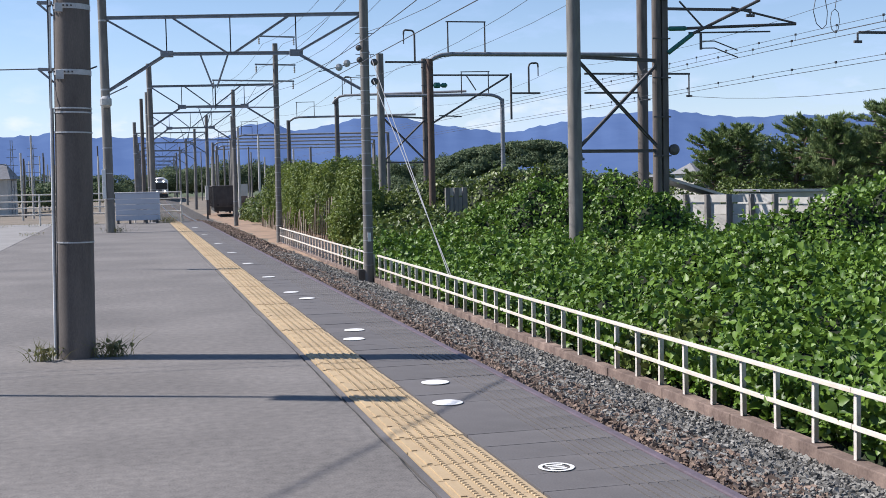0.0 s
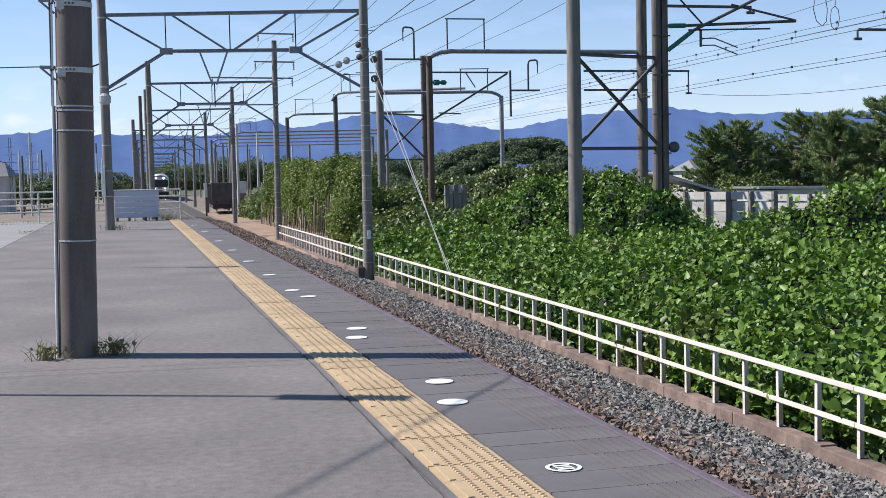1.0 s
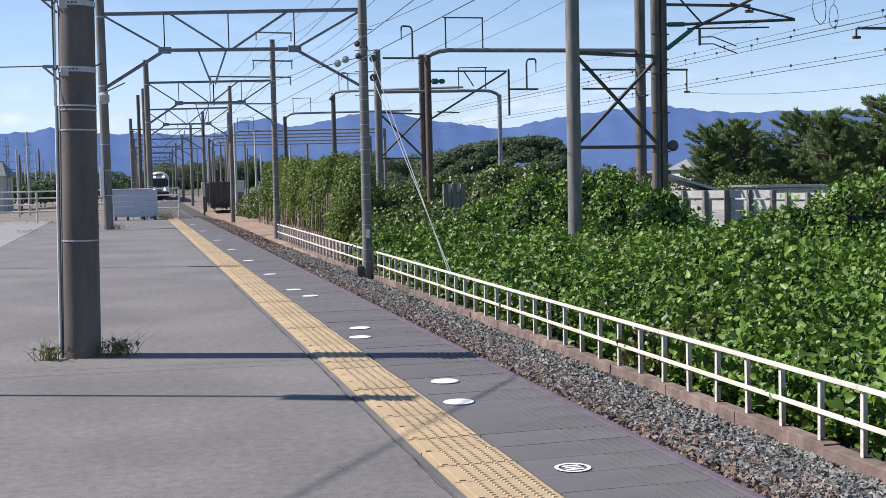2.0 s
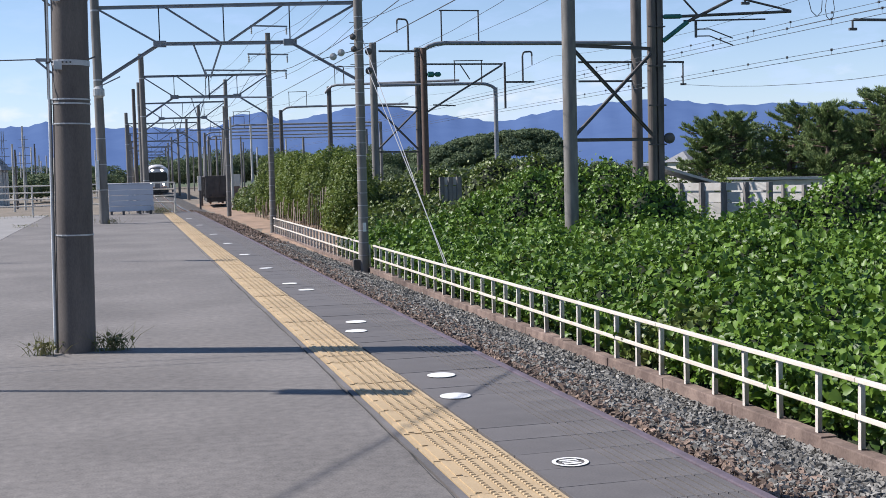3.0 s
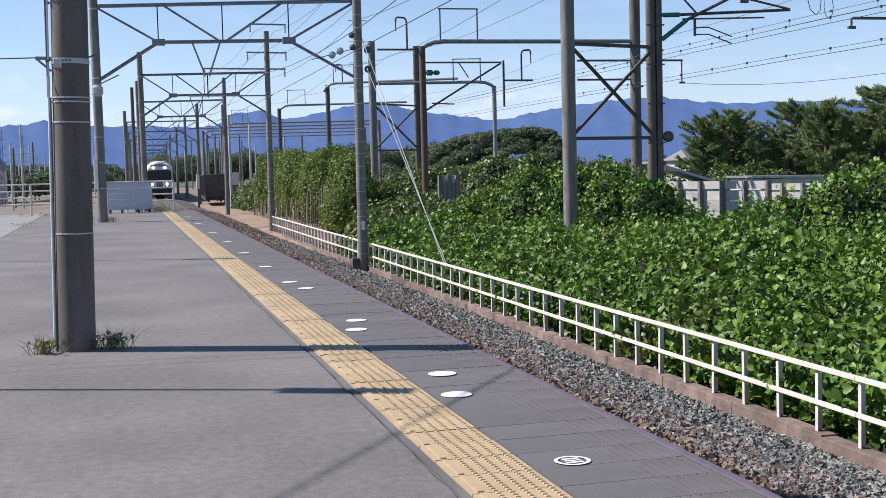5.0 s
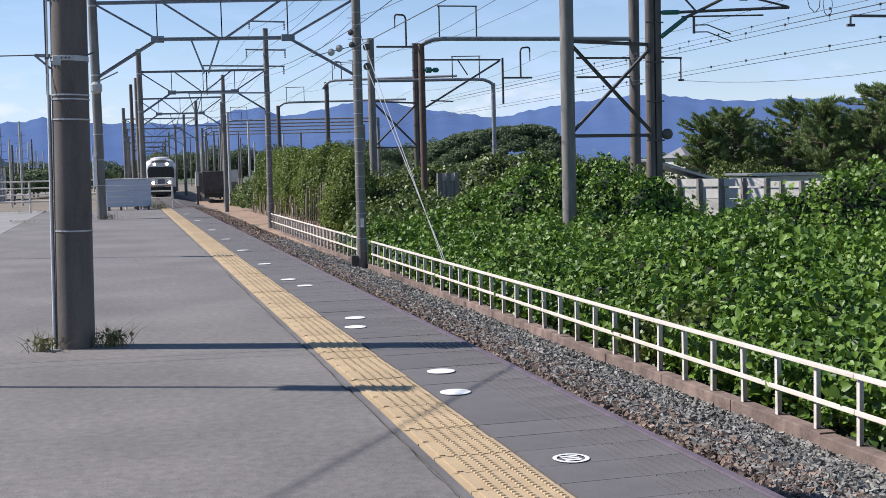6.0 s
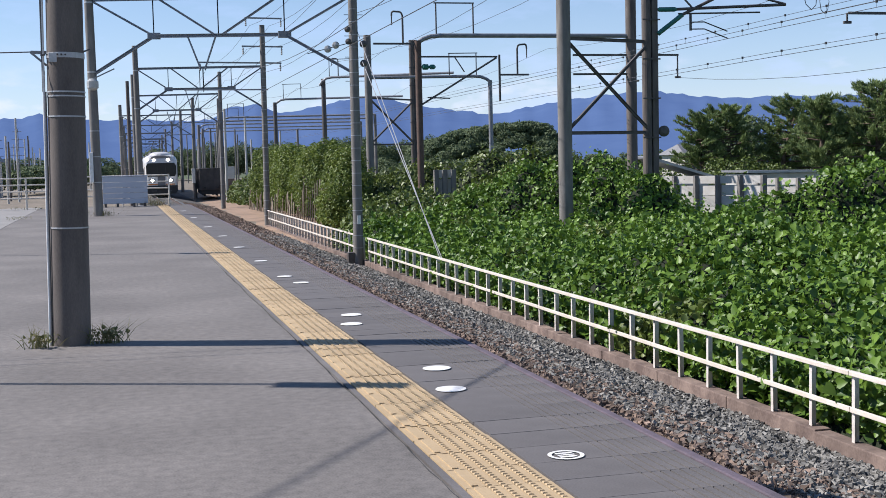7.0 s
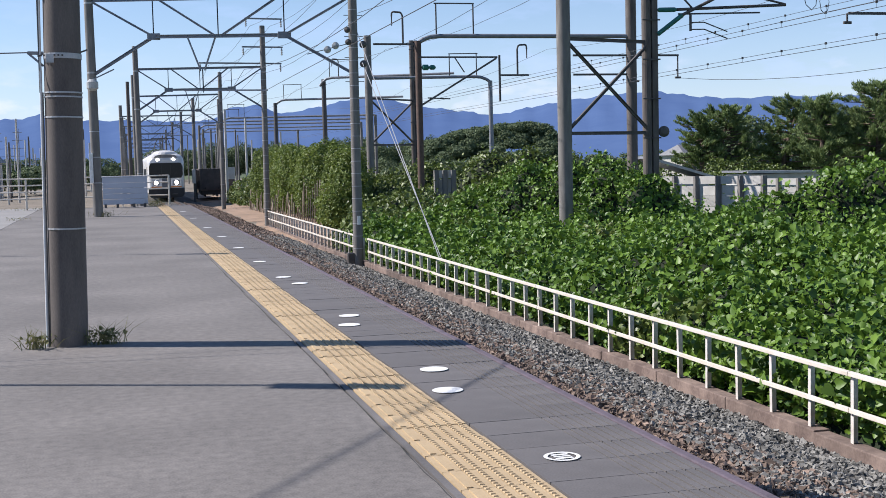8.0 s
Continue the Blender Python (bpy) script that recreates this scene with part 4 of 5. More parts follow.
def bank_z(x, y):
    s = np.clip(x - 8.15, 0, 40)
    base = -1.62 + 0.45 * np.clip(s / 0.9, 0, 1) ** 0.7 + 0.040 * np.minimum(s, 9.0) - 0.11 * np.clip(s - 9.5, 0, 9)
    out = base.copy()
    for bx, by, top, r in BUSHES:
        d = ((x - bx) ** 2 + (y - by) ** 2) / r ** 2
        out = np.maximum(out, base + (top - base) * np.exp(-d * 0.9))
    return out + 0.12 * lumps(x, y, 1.3, 4) + (0.40 * creases(x, y) - 0.08) * np.clip((x - 8.2) / 0.9, 0.15, 1)


def vine_bank():
    r = np.random.default_rng(21)
    pts, nor, size = [], [], []
    for y0, y1, x1, density, s in ((8, 20, 17, 320, 0.106), (20, 32, 27, 310, 0.106), (32, 48, 27, 260, 0.12), (48, 82, 26, 115, 0.155)):
        n = int((y1 - y0) * (x1 - 8.1) * density)
        x, y = r.uniform(8.1, x1, n), r.uniform(y0, y1, n)
        keep = (x < 0.74 * y + 2.5) & (x > 8.1 + np.clip(y - 47, 0, 14) * 0.24)
        # thinned in the furrows, where the dark sheet shows in place of shade
        keep &= r.uniform(0, 1, n) < np.clip(0.12 + 2.4 * creases(x, y), 0, 1)
        x, y = x[keep], y[keep]
        z = bank_z(x, y)
        e = 0.15
        gx, gy = (bank_z(x + e, y) - z) / e, (bank_z(x, y + e) - z) / e
        nn = np.stack([-gx, -gy, np.ones_like(gx)], 1)
        nn /= np.linalg.norm(nn, axis=1, keepdims=True)
        lift = r.gamma(1.5, 0.075, len(x)) * np.clip(1 + 1.2 * lumps(x, y, 0.33, 8), 0.1, 3) * np.clip(creases(x, y) * 2, 0.2, 1.3)
        pts.append(np.stack([x, y, z], 1) + nn * (lift - 0.03)[:, None])
        nor.append(nn + np.array([-0.3, -0.15, 0.2]))
        size.append(s * np.clip(r.lognormal(0, 0.28, len(x)), 0.5, 1.8))
    # leaves hanging through the fence along the bank's foot
    n = 12000
    y = 7 + 41 * r.uniform(0, 1, n) ** 1.4
    pts.append(np.stack([8.15 + r.uniform(0, 0.3, n), y, r.uniform(-1.66, -0.95, n)], 1))
    nor.append(np.tile([-0.8, -0.3, 0.5], (n, 1)))
    size.append(r.uniform(0.07, 0.14, n))
    v, f = scatter(np.concatenate(pts), np.concatenate(nor), np.concatenate(size), r, tilt=0.95)
    c = np.concatenate(pts)
    other = (c[:, 1] + 5 * lumps(c[:, 0], c[:, 1], 3.0, 12) > 47) | (lumps(c[:, 0], c[:, 1], 2.2, 13) > 0.8)
    kinds = np.repeat(np.where(other, 2, 0), len(LEAF_F))
    # the mat below: a sheet whose near-black colour stands in for shade under leaves
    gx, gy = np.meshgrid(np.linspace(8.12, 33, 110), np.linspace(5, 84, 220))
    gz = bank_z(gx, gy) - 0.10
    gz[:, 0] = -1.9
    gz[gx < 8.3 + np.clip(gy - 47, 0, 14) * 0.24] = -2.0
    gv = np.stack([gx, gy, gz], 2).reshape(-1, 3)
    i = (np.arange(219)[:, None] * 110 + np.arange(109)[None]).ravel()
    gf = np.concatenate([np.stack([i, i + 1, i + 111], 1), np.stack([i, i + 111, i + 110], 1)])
    ob = raw_mesh("vine_bank", np.concatenate([v, gv]), np.concatenate([f, gf + len(v)]), [KUDZU, UNDERGROWTH_SHADE, SCRUB_LEAF], np.concatenate([kinds, np.ones(len(gf))]), smooth=True)
    tagged(ob, "bank smothered in broad-leaved green climbing vines", "vines", kind="stuff")


vine_bank()


def leafy_block(name, blobs, leaf, size, density, material, label, category, seed, kind="stuff", tilt=0.7):
    """Leaves over the skins of several soft lumps; blobs: centre and half-sizes."""
    r = np.random.default_rng(seed)
    pts, nor = [], []
    for cx, cy, cz, a, b, c in blobs:
        n = int(density * (a * b + b * c + a * c) * 4)
        d = r.normal(0, 1, (n, 3))
        d /= np.linalg.norm(d, axis=1, keepdims=True)
        k = 1 - np.abs(r.normal(0, 0.14, (n, 1)))
        w = 1 + 0.16 * np.sin(d[:, :1] * 5 + cx) * np.cos(d[:, 1:2] * 6 + cy) + 0.1 * np.sin(d[:, 2:] * 9 + cz)
        pts.append(np.array([cx, cy, cz]) + d * np.array([a, b, c]) * k * w)
        nor.append(d + np.array([0, 0, 0.5]))
    p = np.concatenate(pts)
    v, f = scatter(p, np.concatenate(nor), size * r.uniform(0.6, 1.4, len(p)), r, tilt=tilt, shape_v=leaf[0], shape_f=leaf[1])
    return v, f


def hedge():
    r = random.Random(9)
    blobs = [(11.5 + r.uniform(-0.5, 0.5) - (v - 62) * 0.05, v, 0.75 + r.uniform(-0.4, 0.3), 1.0, 1.5, r.uniform(1.8, 2.2)) for v in np.arange(62, 87, 0.9)]
    blobs += [(10.5 + r.uniform(-0.2, 0.2), v, -0.6, 0.7, 0.9, 1.2) for v in (60.5, 61.6, 62.6, 63.6)]
    v, f = leafy_block("hedge", blobs, (LEAF_V, LEAF_F), 0.125, 95, HEDGE, "", "", 31)
    ob = raw_mesh("overgrown_hedge", v, f, [HEDGE])
    tagged(ob, "tall overgrown green hedge beside the track", "hedge", kind="stuff")
    bm = B()
    for k in range(46):
        yy = 61.5 + k * 0.6
        x = 10.4 - (yy - 62) * 0.045
        lean = r.uniform(-0.25, 0.35) if k > 14 else r.uniform(-0.05, 0.05)
        tube(bm, (x - 0.15, yy, -1.7), (x - 0.05, yy + lean * 3, r.uniform(-0.6, 0.1) if k > 12 else r.uniform(0.3, 1.0)), r.uniform(0.025, 0.05), None, 5)
    tagged(part("cane_stakes", bm, CANE), "bare dry canes and stakes below the hedge", "canes", kind="stuff")
    # soft scrub along the verge further on
    blobs = [(10.3 + r.uniform(-0.6, 0.8), v, -0.9 + r.uniform(-0.2, 0.2), 0.9, 1.6, r.uniform(0.7, 1.3)) for v in np.arange(92, 112, 2.4)]
    blobs += [(16 + r.uniform(-2, 4), v, -0.6, 2.2, 2.2, r.uniform(0.8, 1.3)) for v in np.arange(84, 150, 4.0)]
    blobs += [(40 + k * 1.9 + r.uniform(-1, 1), 88 - k * 1.3 + r.uniform(-2, 2), -0.5, 1.8, 1.6, r.uniform(1.2, 1.9)) for k in range(16)]
    v, f = leafy_block("scrub", blobs, (LEAF_V, LEAF_F), 0.17, 40, HEDGE, "", "", 32)
    tagged(raw_mesh("verge_scrub", v, f, [SCRUB_LEAF]), "low green scrub along the railway verge", "scrub", kind="stuff")


hedge()


def pine(x, y, z, height, spread, seed, label):
    """A pine: a bent trunk, level limbs and tufts of needles in flat uneven layers."""
    r = random.Random(seed)
    f = thing("pine_tree", label, "tree", "pine trees", pose(x, y, z))
    bm = B()
    pts = [Vector((0, 0, -0.2))]
    for k in range(5):
        pts.append(pts[-1] + Vector((r.uniform(-0.4, 0.4), r.uniform(-0.4, 0.4), height / 5.8)))
    for k, (a, b) in enumerate(zip(pts, pts[1:])):
        tube(bm, a, b, 0.26 * (1 - k * 0.17), 0.26 * (1 - (k + 1) * 0.17), 8)
    rng = np.random.default_rng(seed)
    cores, outs, lens = [], [], []
    for k in range(44):
        u = 0.26 + 0.74 * (k / 43) ** 0.9
        a = pts[0].lerp(pts[-1], min(u, 0.97))
        ang = k * 2.4 + r.uniform(-0.7, 0.7)
        reach = spread * 1.15 * math.sqrt(max(1.05 - max(u - 0.55, 0) ** 2 * 4.2, 0.08)) * r.uniform(0.4, 1.15)
        b = a + Vector((math.cos(ang) * reach, math.sin(ang) * reach, height * r.uniform(-0.03, 0.05)))
        tube(bm, a, b, 0.07, 0.025, 5)
        for q in range(3):
            c = a.lerp(b, 0.42 + 0.28 * q) + Vector((r.uniform(-0.4, 0.4), r.uniform(-0.4, 0.4), r.uniform(-0.05, 0.35)))
            cores.append(c)
            outs.append((math.cos(ang + r.uniform(-0.9, 0.9)), math.sin(ang + r.uniform(-0.9, 0.9)), r.uniform(0.25, 0.8)))
            lens.append(r.uniform(0.32, 0.62))
    part("trunk", bm, BARK, f, "dark rough pine trunk with level limbs")
    per = 190
    c, o, n = np.repeat(np.array(cores), per, 0), np.repeat(np.array(outs), per, 0), np.repeat(np.array(lens), per)
    c = c + o * (rng.uniform(-1.0, 1.0, (len(c), 1)) * n[:, None]) + rng.normal(0, 1, (len(c), 3)) * np.array([0.085, 0.085, 0.04])
    d = o * 0.6 + np.array([0, 0, 0.55]) + rng.normal(0, 0.42, (len(c), 3))
    d /= np.linalg.norm(d, axis=1, keepdims=True)
    w = np.cross(d, rng.normal(0, 1, (len(c), 3)))
    w *= 0.035 / (np.linalg.norm(w, axis=1, keepdims=True) + 1e-9)
    length = rng.uniform(0.16, 0.34, (len(c), 1))
    v = np.stack([c - w, c + w, c + d * length], 1).reshape(-1, 3)
    crown = raw_mesh("crown", v, np.arange(len(v)).reshape(-1, 3), [PINE])
    crown.parent = f
    return f


for i, (x, y, h, s) in enumerate([(46.3, 91.0, 6.6, 1.8), (48.8, 90.5, 7.5, 2.6), (52.6, 90.0, 8.0, 2.6), (55.4, 88.5, 6.6, 2.4), (58.5, 86.0, 6.4, 3.0), (47.9, 74.5, 7.2, 1.7), (50.6, 73.6, 8.2, 2.5), (54.4, 73.0, 8.5, 3.0), (53.0, 77.0, 6.4, 2.6)]):
    pine(x, y, -1.0, h, s, 50 + i, "broad dark green coastal pine with layered crown")


def woods():
    r = random.Random(14)
    blobs = []
    def belt(x0, y0, x1, y1, n, lo, hi, wide):
        for k in range(n):
            u = (k + r.random()) / n
            h = r.uniform(lo, hi)
            blobs.append((x0 + (x1 - x0) * u + r.uniform(-3, 3), y0 + (y1 - y0) * u + r.uniform(-4, 4), -1.5 + h * 0.62, r.uniform(0.7, 1.2) * wide, r.uniform(0.7, 1.2) * wide, h * 0.42))
    belt(8, 300, 70, 250, 46, 5.5, 8.5, 4)            # belt behind the wires
    belt(-60, 260, 10, 330, 40, 3.5, 6.2, 4)         # belt beyond the yard
    belt(-22, 150, -4, 190, 18, 2.5, 4.5, 2.4)
    belt(60, 115, 120, 100, 26, 5, 8, 3)
    belt(55, 190, 110, 165, 26, 2.5, 4.5, 2.6)
    v, f = leafy_block("woods", blobs, (LEAF_V, LEAF_F), 0.30, 18.0, WOOD_LEAF, "", "", 40)
    tagged(raw_mesh("far_woods", v, f, [WOOD_LEAF]), "dark green belts of pines and broadleaf trees", "woods", kind="stuff")
    blobs.clear()
    belt(26, 160, 36, 152, 20, 2.4, 3.8, 1.6)
    belt(33, 140, 44, 138, 34, 2.2, 3.6, 1.1)
    for k in range(210):                              # pine wood on a rise across the main line
        x = r.uniform(36.5, 55.0)
        top = float(np.interp(x, [36.5, 38, 40, 43, 47, 51, 54, 55], [3.2, 4.0, 4.9, 5.8, 6.2, 6.4, 6.2, 5.0]))
        h = r.uniform(0.45, 0.8)
        z = r.uniform(-0.8, top - h) if k > 70 else top - h * r.uniform(0.8, 1.5)
        blobs.append((x, 150 + (top - z) * -1.6 + r.uniform(-2, 2), max(z, -0.6), r.uniform(0.8, 1.5), r.uniform(0.8, 1.4), h))
    v, f = leafy_block("pinewood", blobs, (BLADE_V * np.array([4.5, 1, 1]), BLADE_F), 0.27, 42.0, WOOD_LEAF, "", "", 41)
    tagged(raw_mesh("pine_wood", v, f, [WOOD_LEAF]), "dark green pine wood beyond the main line", "woods", kind="stuff")


woods()


# ---- concrete fence, huts and houses beyond the main line ----
def panel_fence(x0, y0, x1, y1, n, z0, h, label):
    """Posts, a deep proud top board and recessed panels below it."""
    f = thing("panel_fence", label, "fence", "concrete panel fences", pose(x0, y0, z0))
    v = Vector((x1 - x0, y1 - y0, 0))
    u = v.normalized()
    front = Vector((u.y, -u.x, 0))
    if front.y > 0:
        front = -front
    for k in range(n + 1):
        c = v * (k / n) + front * 0.07
        part("post", bar(B(), c - Vector((0, 0, 0.02)), c + Vector((0, 0, h + 0.02)), 0.24, 0.24), CONCRETE_GREY, f)
        if k < n:
            a, b = v * (k / n) + u * 0.125, v * ((k + 1) / n) - u * 0.125
            part("top_board", bar(B(), a + Vector((0, 0, h - 0.2)), b + Vector((0, 0, h - 0.2)), 0.12, 0.4), WALL_CONC, f)
            for q in range(3):
                z = (h - 0.46) * (q + 0.5) / 3
                part("panel", bar(B(), a - front * 0.05 + Vector((0, 0, z)), b - front * 0.05 + Vector((0, 0, z)), 0.06, (h - 0.46) / 3 - 0.02), WALL_CONC, f)


panel_fence(28.05, 60.6, 31.2, 54.6, 5, -1.6, 2.15, "weathered white concrete panel fence above the vines")
panel_fence(38.0, 69.5, 40.6, 64.5, 4, -1.6, 1.7, "weathered white concrete panel fence further off")
panel_fence(16.05, 61.6, 16.9, 61.3, 2, -1.4, 2.58, "short pale concrete panel standing in the vines")


def house(x, y, z, w, d, h, yaw, label, roofm):
    f = thing("house", label, "house", "distant houses", pose(x, y, z, 0, 0, yaw))
    part("wall", box(B(), -w / 2, w / 2, -d / 2, d / 2, 0, h), WALL_CONC, f)
    bm = B()
    e = 0.4
    v = [bm.verts.new(p) for p in ((-w / 2 - e, -d / 2 - e, h), (w / 2 + e, -d / 2 - e, h), (w / 2 + e, d / 2 + e, h), (-w / 2 - e, d / 2 + e, h), (-w / 2 + 0.6, 0, h + d * 0.3), (w / 2 - 0.6, 0, h + d * 0.3))]
    for q in ((0, 1, 5, 4), (1, 2, 5), (2, 3, 4, 5), (3, 0, 4), (0, 3, 2, 1)):
        bm.faces.new([v[i] for i in q])
    part("roof", bm, roofm, f, "grey tiled roof")
    for k in (-0.25, 0.25):
        part("window", box(B(), w * k - 0.6, w * k + 0.6, -d / 2 - 0.04, -d / 2 + 0.02, h * 0.4, h * 0.4 + 1.1), STEEL_DARK, f, "dark window pane")


ROOF = mat("roof_tile", (0.20, 0.205, 0.215), (0.13, 0.13, 0.14), 3, 0.6)
house(63.2, 128, -1.5, 3.6, 4, 3.2, 15, "small white house among pines", ROOF)
house(-18, 150, -1.5, 9, 6, 4.2, -5, "pale house beyond the yard", ROOF)
house(68, 118, -1.5, 5, 4, 2.2, 20, "low white house behind the pine trees", ROOF)


def trackside_box(x, y, z, w, d, h, label):
    f = thing("trackside_cabinet", label, "cabinet", "trackside cabinets", pose(x, y, z))
    part("body", box(B(), -w / 2, w / 2, -d / 2, d / 2, h - 1.1, h, 0.02), WALL_CONC, f)
    part("foot", box(B(), -w / 2 + 0.05, w / 2 - 0.05, -d / 2 + 0.05, d / 2 - 0.05, -0.3, h - 1.1), CONCRETE_OLD, f)


trackside_box(9.9, 112, -1.3, 0.7, 0.7, 2.9, "pale equipment cabinet beside the verge")
f = thing("pole_cabinet", "pale steel cabinet fixed to a line pole", "cabinet", "trackside cabinets", pose(6.6, 112, -1.4))
part("body", box(B(), -0.16, 0.12, -0.25, 0.25, 1.6, 2.9, 0.02), WALL_CONC, f)
part("stand", box(B(), -0.08, 0.08, -0.08, 0.08, -0.2, 1.6), STEEL_DARK, f)

f = thing("retaining_wall", "long low grey-brown concrete wall beside the far tracks", "wall", at=pose(10.4, 108, -1.5))
for k in range(14):
    part("panel", box(B(), -0.1, 0.1, k * 4.0, k * 4.0 + 3.97, -0.1, 1.45, 0.01), CONCRETE_OLD if k % 3 == 0 else CONCRETE_GREY, f)
part("coping", box(B(), -0.14, 0.14, 0, 56, 1.45, 1.53, 0.01), WALL_CONC, f, "pale coping")

WAGON = mat("wagon_paint", (0.11, 0.098, 0.09), (0.06, 0.053, 0.05), 1.8, 0.85, 0.0, 0.3)


def parked_wagon(x, y, z):
    """An open goods wagon with ribbed sides on a siding."""
    f = thing("goods_wagon", "dull brown open goods wagon standing on a siding", "wagon", at=pose(x, y, z, 0, 0, -2))
    body = part("body", box(B(), -1.05, 1.05, 0, 11, 0.62, 2.55, 0.02), WAGON, f, "dull brown ribbed wagon body")
    for k in range(4):
        part("end_rib", box(B(), -0.85 + k * 0.55, -0.77 + k * 0.55, -0.07, -0.001, 0.62, 2.5), WAGON, body)
    for k in range(8):
        part("side_rib", box(B(), -1.12, -1.051, 0.4 + k * 1.4, 0.5 + k * 1.4, 0.62, 2.5), WAGON, body)
    part("top_rim", box(B(), -1.1, 1.1, -0.04, 11.04, 2.55, 2.64), WAGON, body)
    part("underframe", box(B(), -0.95, 0.95, 0.1, 10.9, 0.22, 0.62), T_UNDER, f, "dark steel underframe")
    for v in (1.6, 3.4, 7.6, 9.4):
        for sx in (-0.567, 0.567):
            part("wheel", lathe(B(), (sx, v, 0.40), [(0.37, -0.07), (0.40, -0.06), (0.40, 0.06), (0.37, 0.07)], 20, "X"), RAIL, f)
    for sx in (-0.6, 0.6):
        part("buffer", tube(B(), (sx, -0.35, 0.85), (sx, 0.12, 0.85), 0.09), T_UNDER, f)


def shed(x, y, z, w, d, h, rise, yaw, label):
    """A low shed under a sloping sheet roof."""
    f = thing("shed", label, "shed", "low sheds", pose(x, y, z, 0, 0, yaw))
    part("wall", box(B(), -w / 2, w / 2, -d / 2, d / 2, 0, h), WALL_CONC, f, "pale shed wall")
    bm = B()
    n = int(w / 0.3)
    for k in range(n):
        x0, x1 = -w / 2 - 0.2 + (w + 0.4) * k / n, -w / 2 - 0.2 + (w + 0.4) * (k + 0.8) / n
        bar(bm, (x0, 0, h + 0.07 + rise * (1 - k / n)), (x1 + 0.05, 0, h + 0.07 + rise * (1 - (k + 0.8) / n)), d + 0.5, 0.08)
    bar(bm, (-w / 2 - 0.2, 0, h + rise), (w / 2 + 0.2, 0, h + 0.02), d + 0.4, 0.05)
    part("roof", bm, STEEL, f, "grey ribbed sheet roof")
    part("eaves_board", bar(B(), (-w / 2 - 0.2, -d / 2 - 0.24, h + rise + 0.02), (w / 2 + 0.2, -d / 2 - 0.24, h + 0.04), 0.05, 0.14), WALL_CONC, f, "pale eaves board")


parked_wagon(8.35, 115.0, -1.15)
shed(30.9, 64.5, -1.6, 3.6, 2.0, 1.95, 1.2, 0, "low shed with a grey sheet roof behind the concrete fence")
shed(42.2, 71.5, -1.6, 6.6, 3.0, 1.95, 0.12, 0, "long low shed with a flat grey roof behind the vines")

for x, yy, top in ((-15.6, 150, 8.0), (-13.4, 149, 7.2), (-10.9, 146, 6.4), (-17.5, 170, 9.5)):
    f = thing("yard_pylon", "pale steel pylon with cross arms in the railway yard", "pylon", "yard pylons", pose(x, yy, -1.5))
    for dx in (-0.18, 0.18):
        part("leg", bar(B(), (dx, 0, 0), (dx * 0.6, 0, top + 1.5), 0.07, 0.07), STEEL, f)
    for k in range(5):
        part("arm", bar(B(), (-0.9 + 0.1 * k, 0, 4.0 + k * 0.9), (0.9 - 0.1 * k, 0, 4.0 + k * 0.9), 0.05, 0.06), STEEL, f)
    for k in range(7):
        part("lacing", bar(B(), (-0.17, 0, 0.4 + k * 1.1), (0.17, 0, 1.4 + k * 1.1), 0.03, 0.04), STEEL, f)

# slim masts in the yard and along the lines
rp = random.Random(77)
for k in range(26):
    yy = rp.uniform(120, 240)
    xx = -5.2 * yy / 100 * rp.uniform(0.25, 1.5) - 1.0
    plain_pole(xx, yy, -1.5, rp.uniform(4.6, 7.0), 0.11, 0.09, STEEL_DARK if k % 3 == 0 else WALL_CONC, "slim distant mast in the railway yard", "yard_mast", "yard masts")
for k in range(24):
    yy = 104 + k * 7 + rp.uniform(-3, 3)
    plain_pole(track_x(yy) + rp.uniform(4.5, 15.0), yy, -1.5, rp.uniform(4.8, 8.2), 0.12, 0.10, CONCRETE_GREY if k % 3 else WALL_CONC, "slim mast beside the railway lines", "line_mast", "line masts")
plain_pole(0.72, 76, -1.5, 6.9, 0.12, 0.10, CONCRETE, "brown concrete pole beyond the platform end")
# lamp standards at the back of the platform, whose shadows cross the paving
for yy in (11.44, 26.2):
    f = thing("platform_lamp", "grey steel platform lamp standard with a flat lantern", "lamp", "platform lamps", pose(-4.16, yy, 0))
    part("pole", tube(B(), (0, 0, -0.02), (0, 0, 5.15), 0.035, 0.03, 12), STEEL, f)
    part("arm", tube(B(), (0, 0, 5.05), (0.3, -0.13, 5.2), 0.03, None, 8), STEEL, f)
    part("lantern", bar(B(), (0.05, -0.05, 5.2), (0.92, -0.46, 5.2), 0.22, 0.09), STEEL, f)


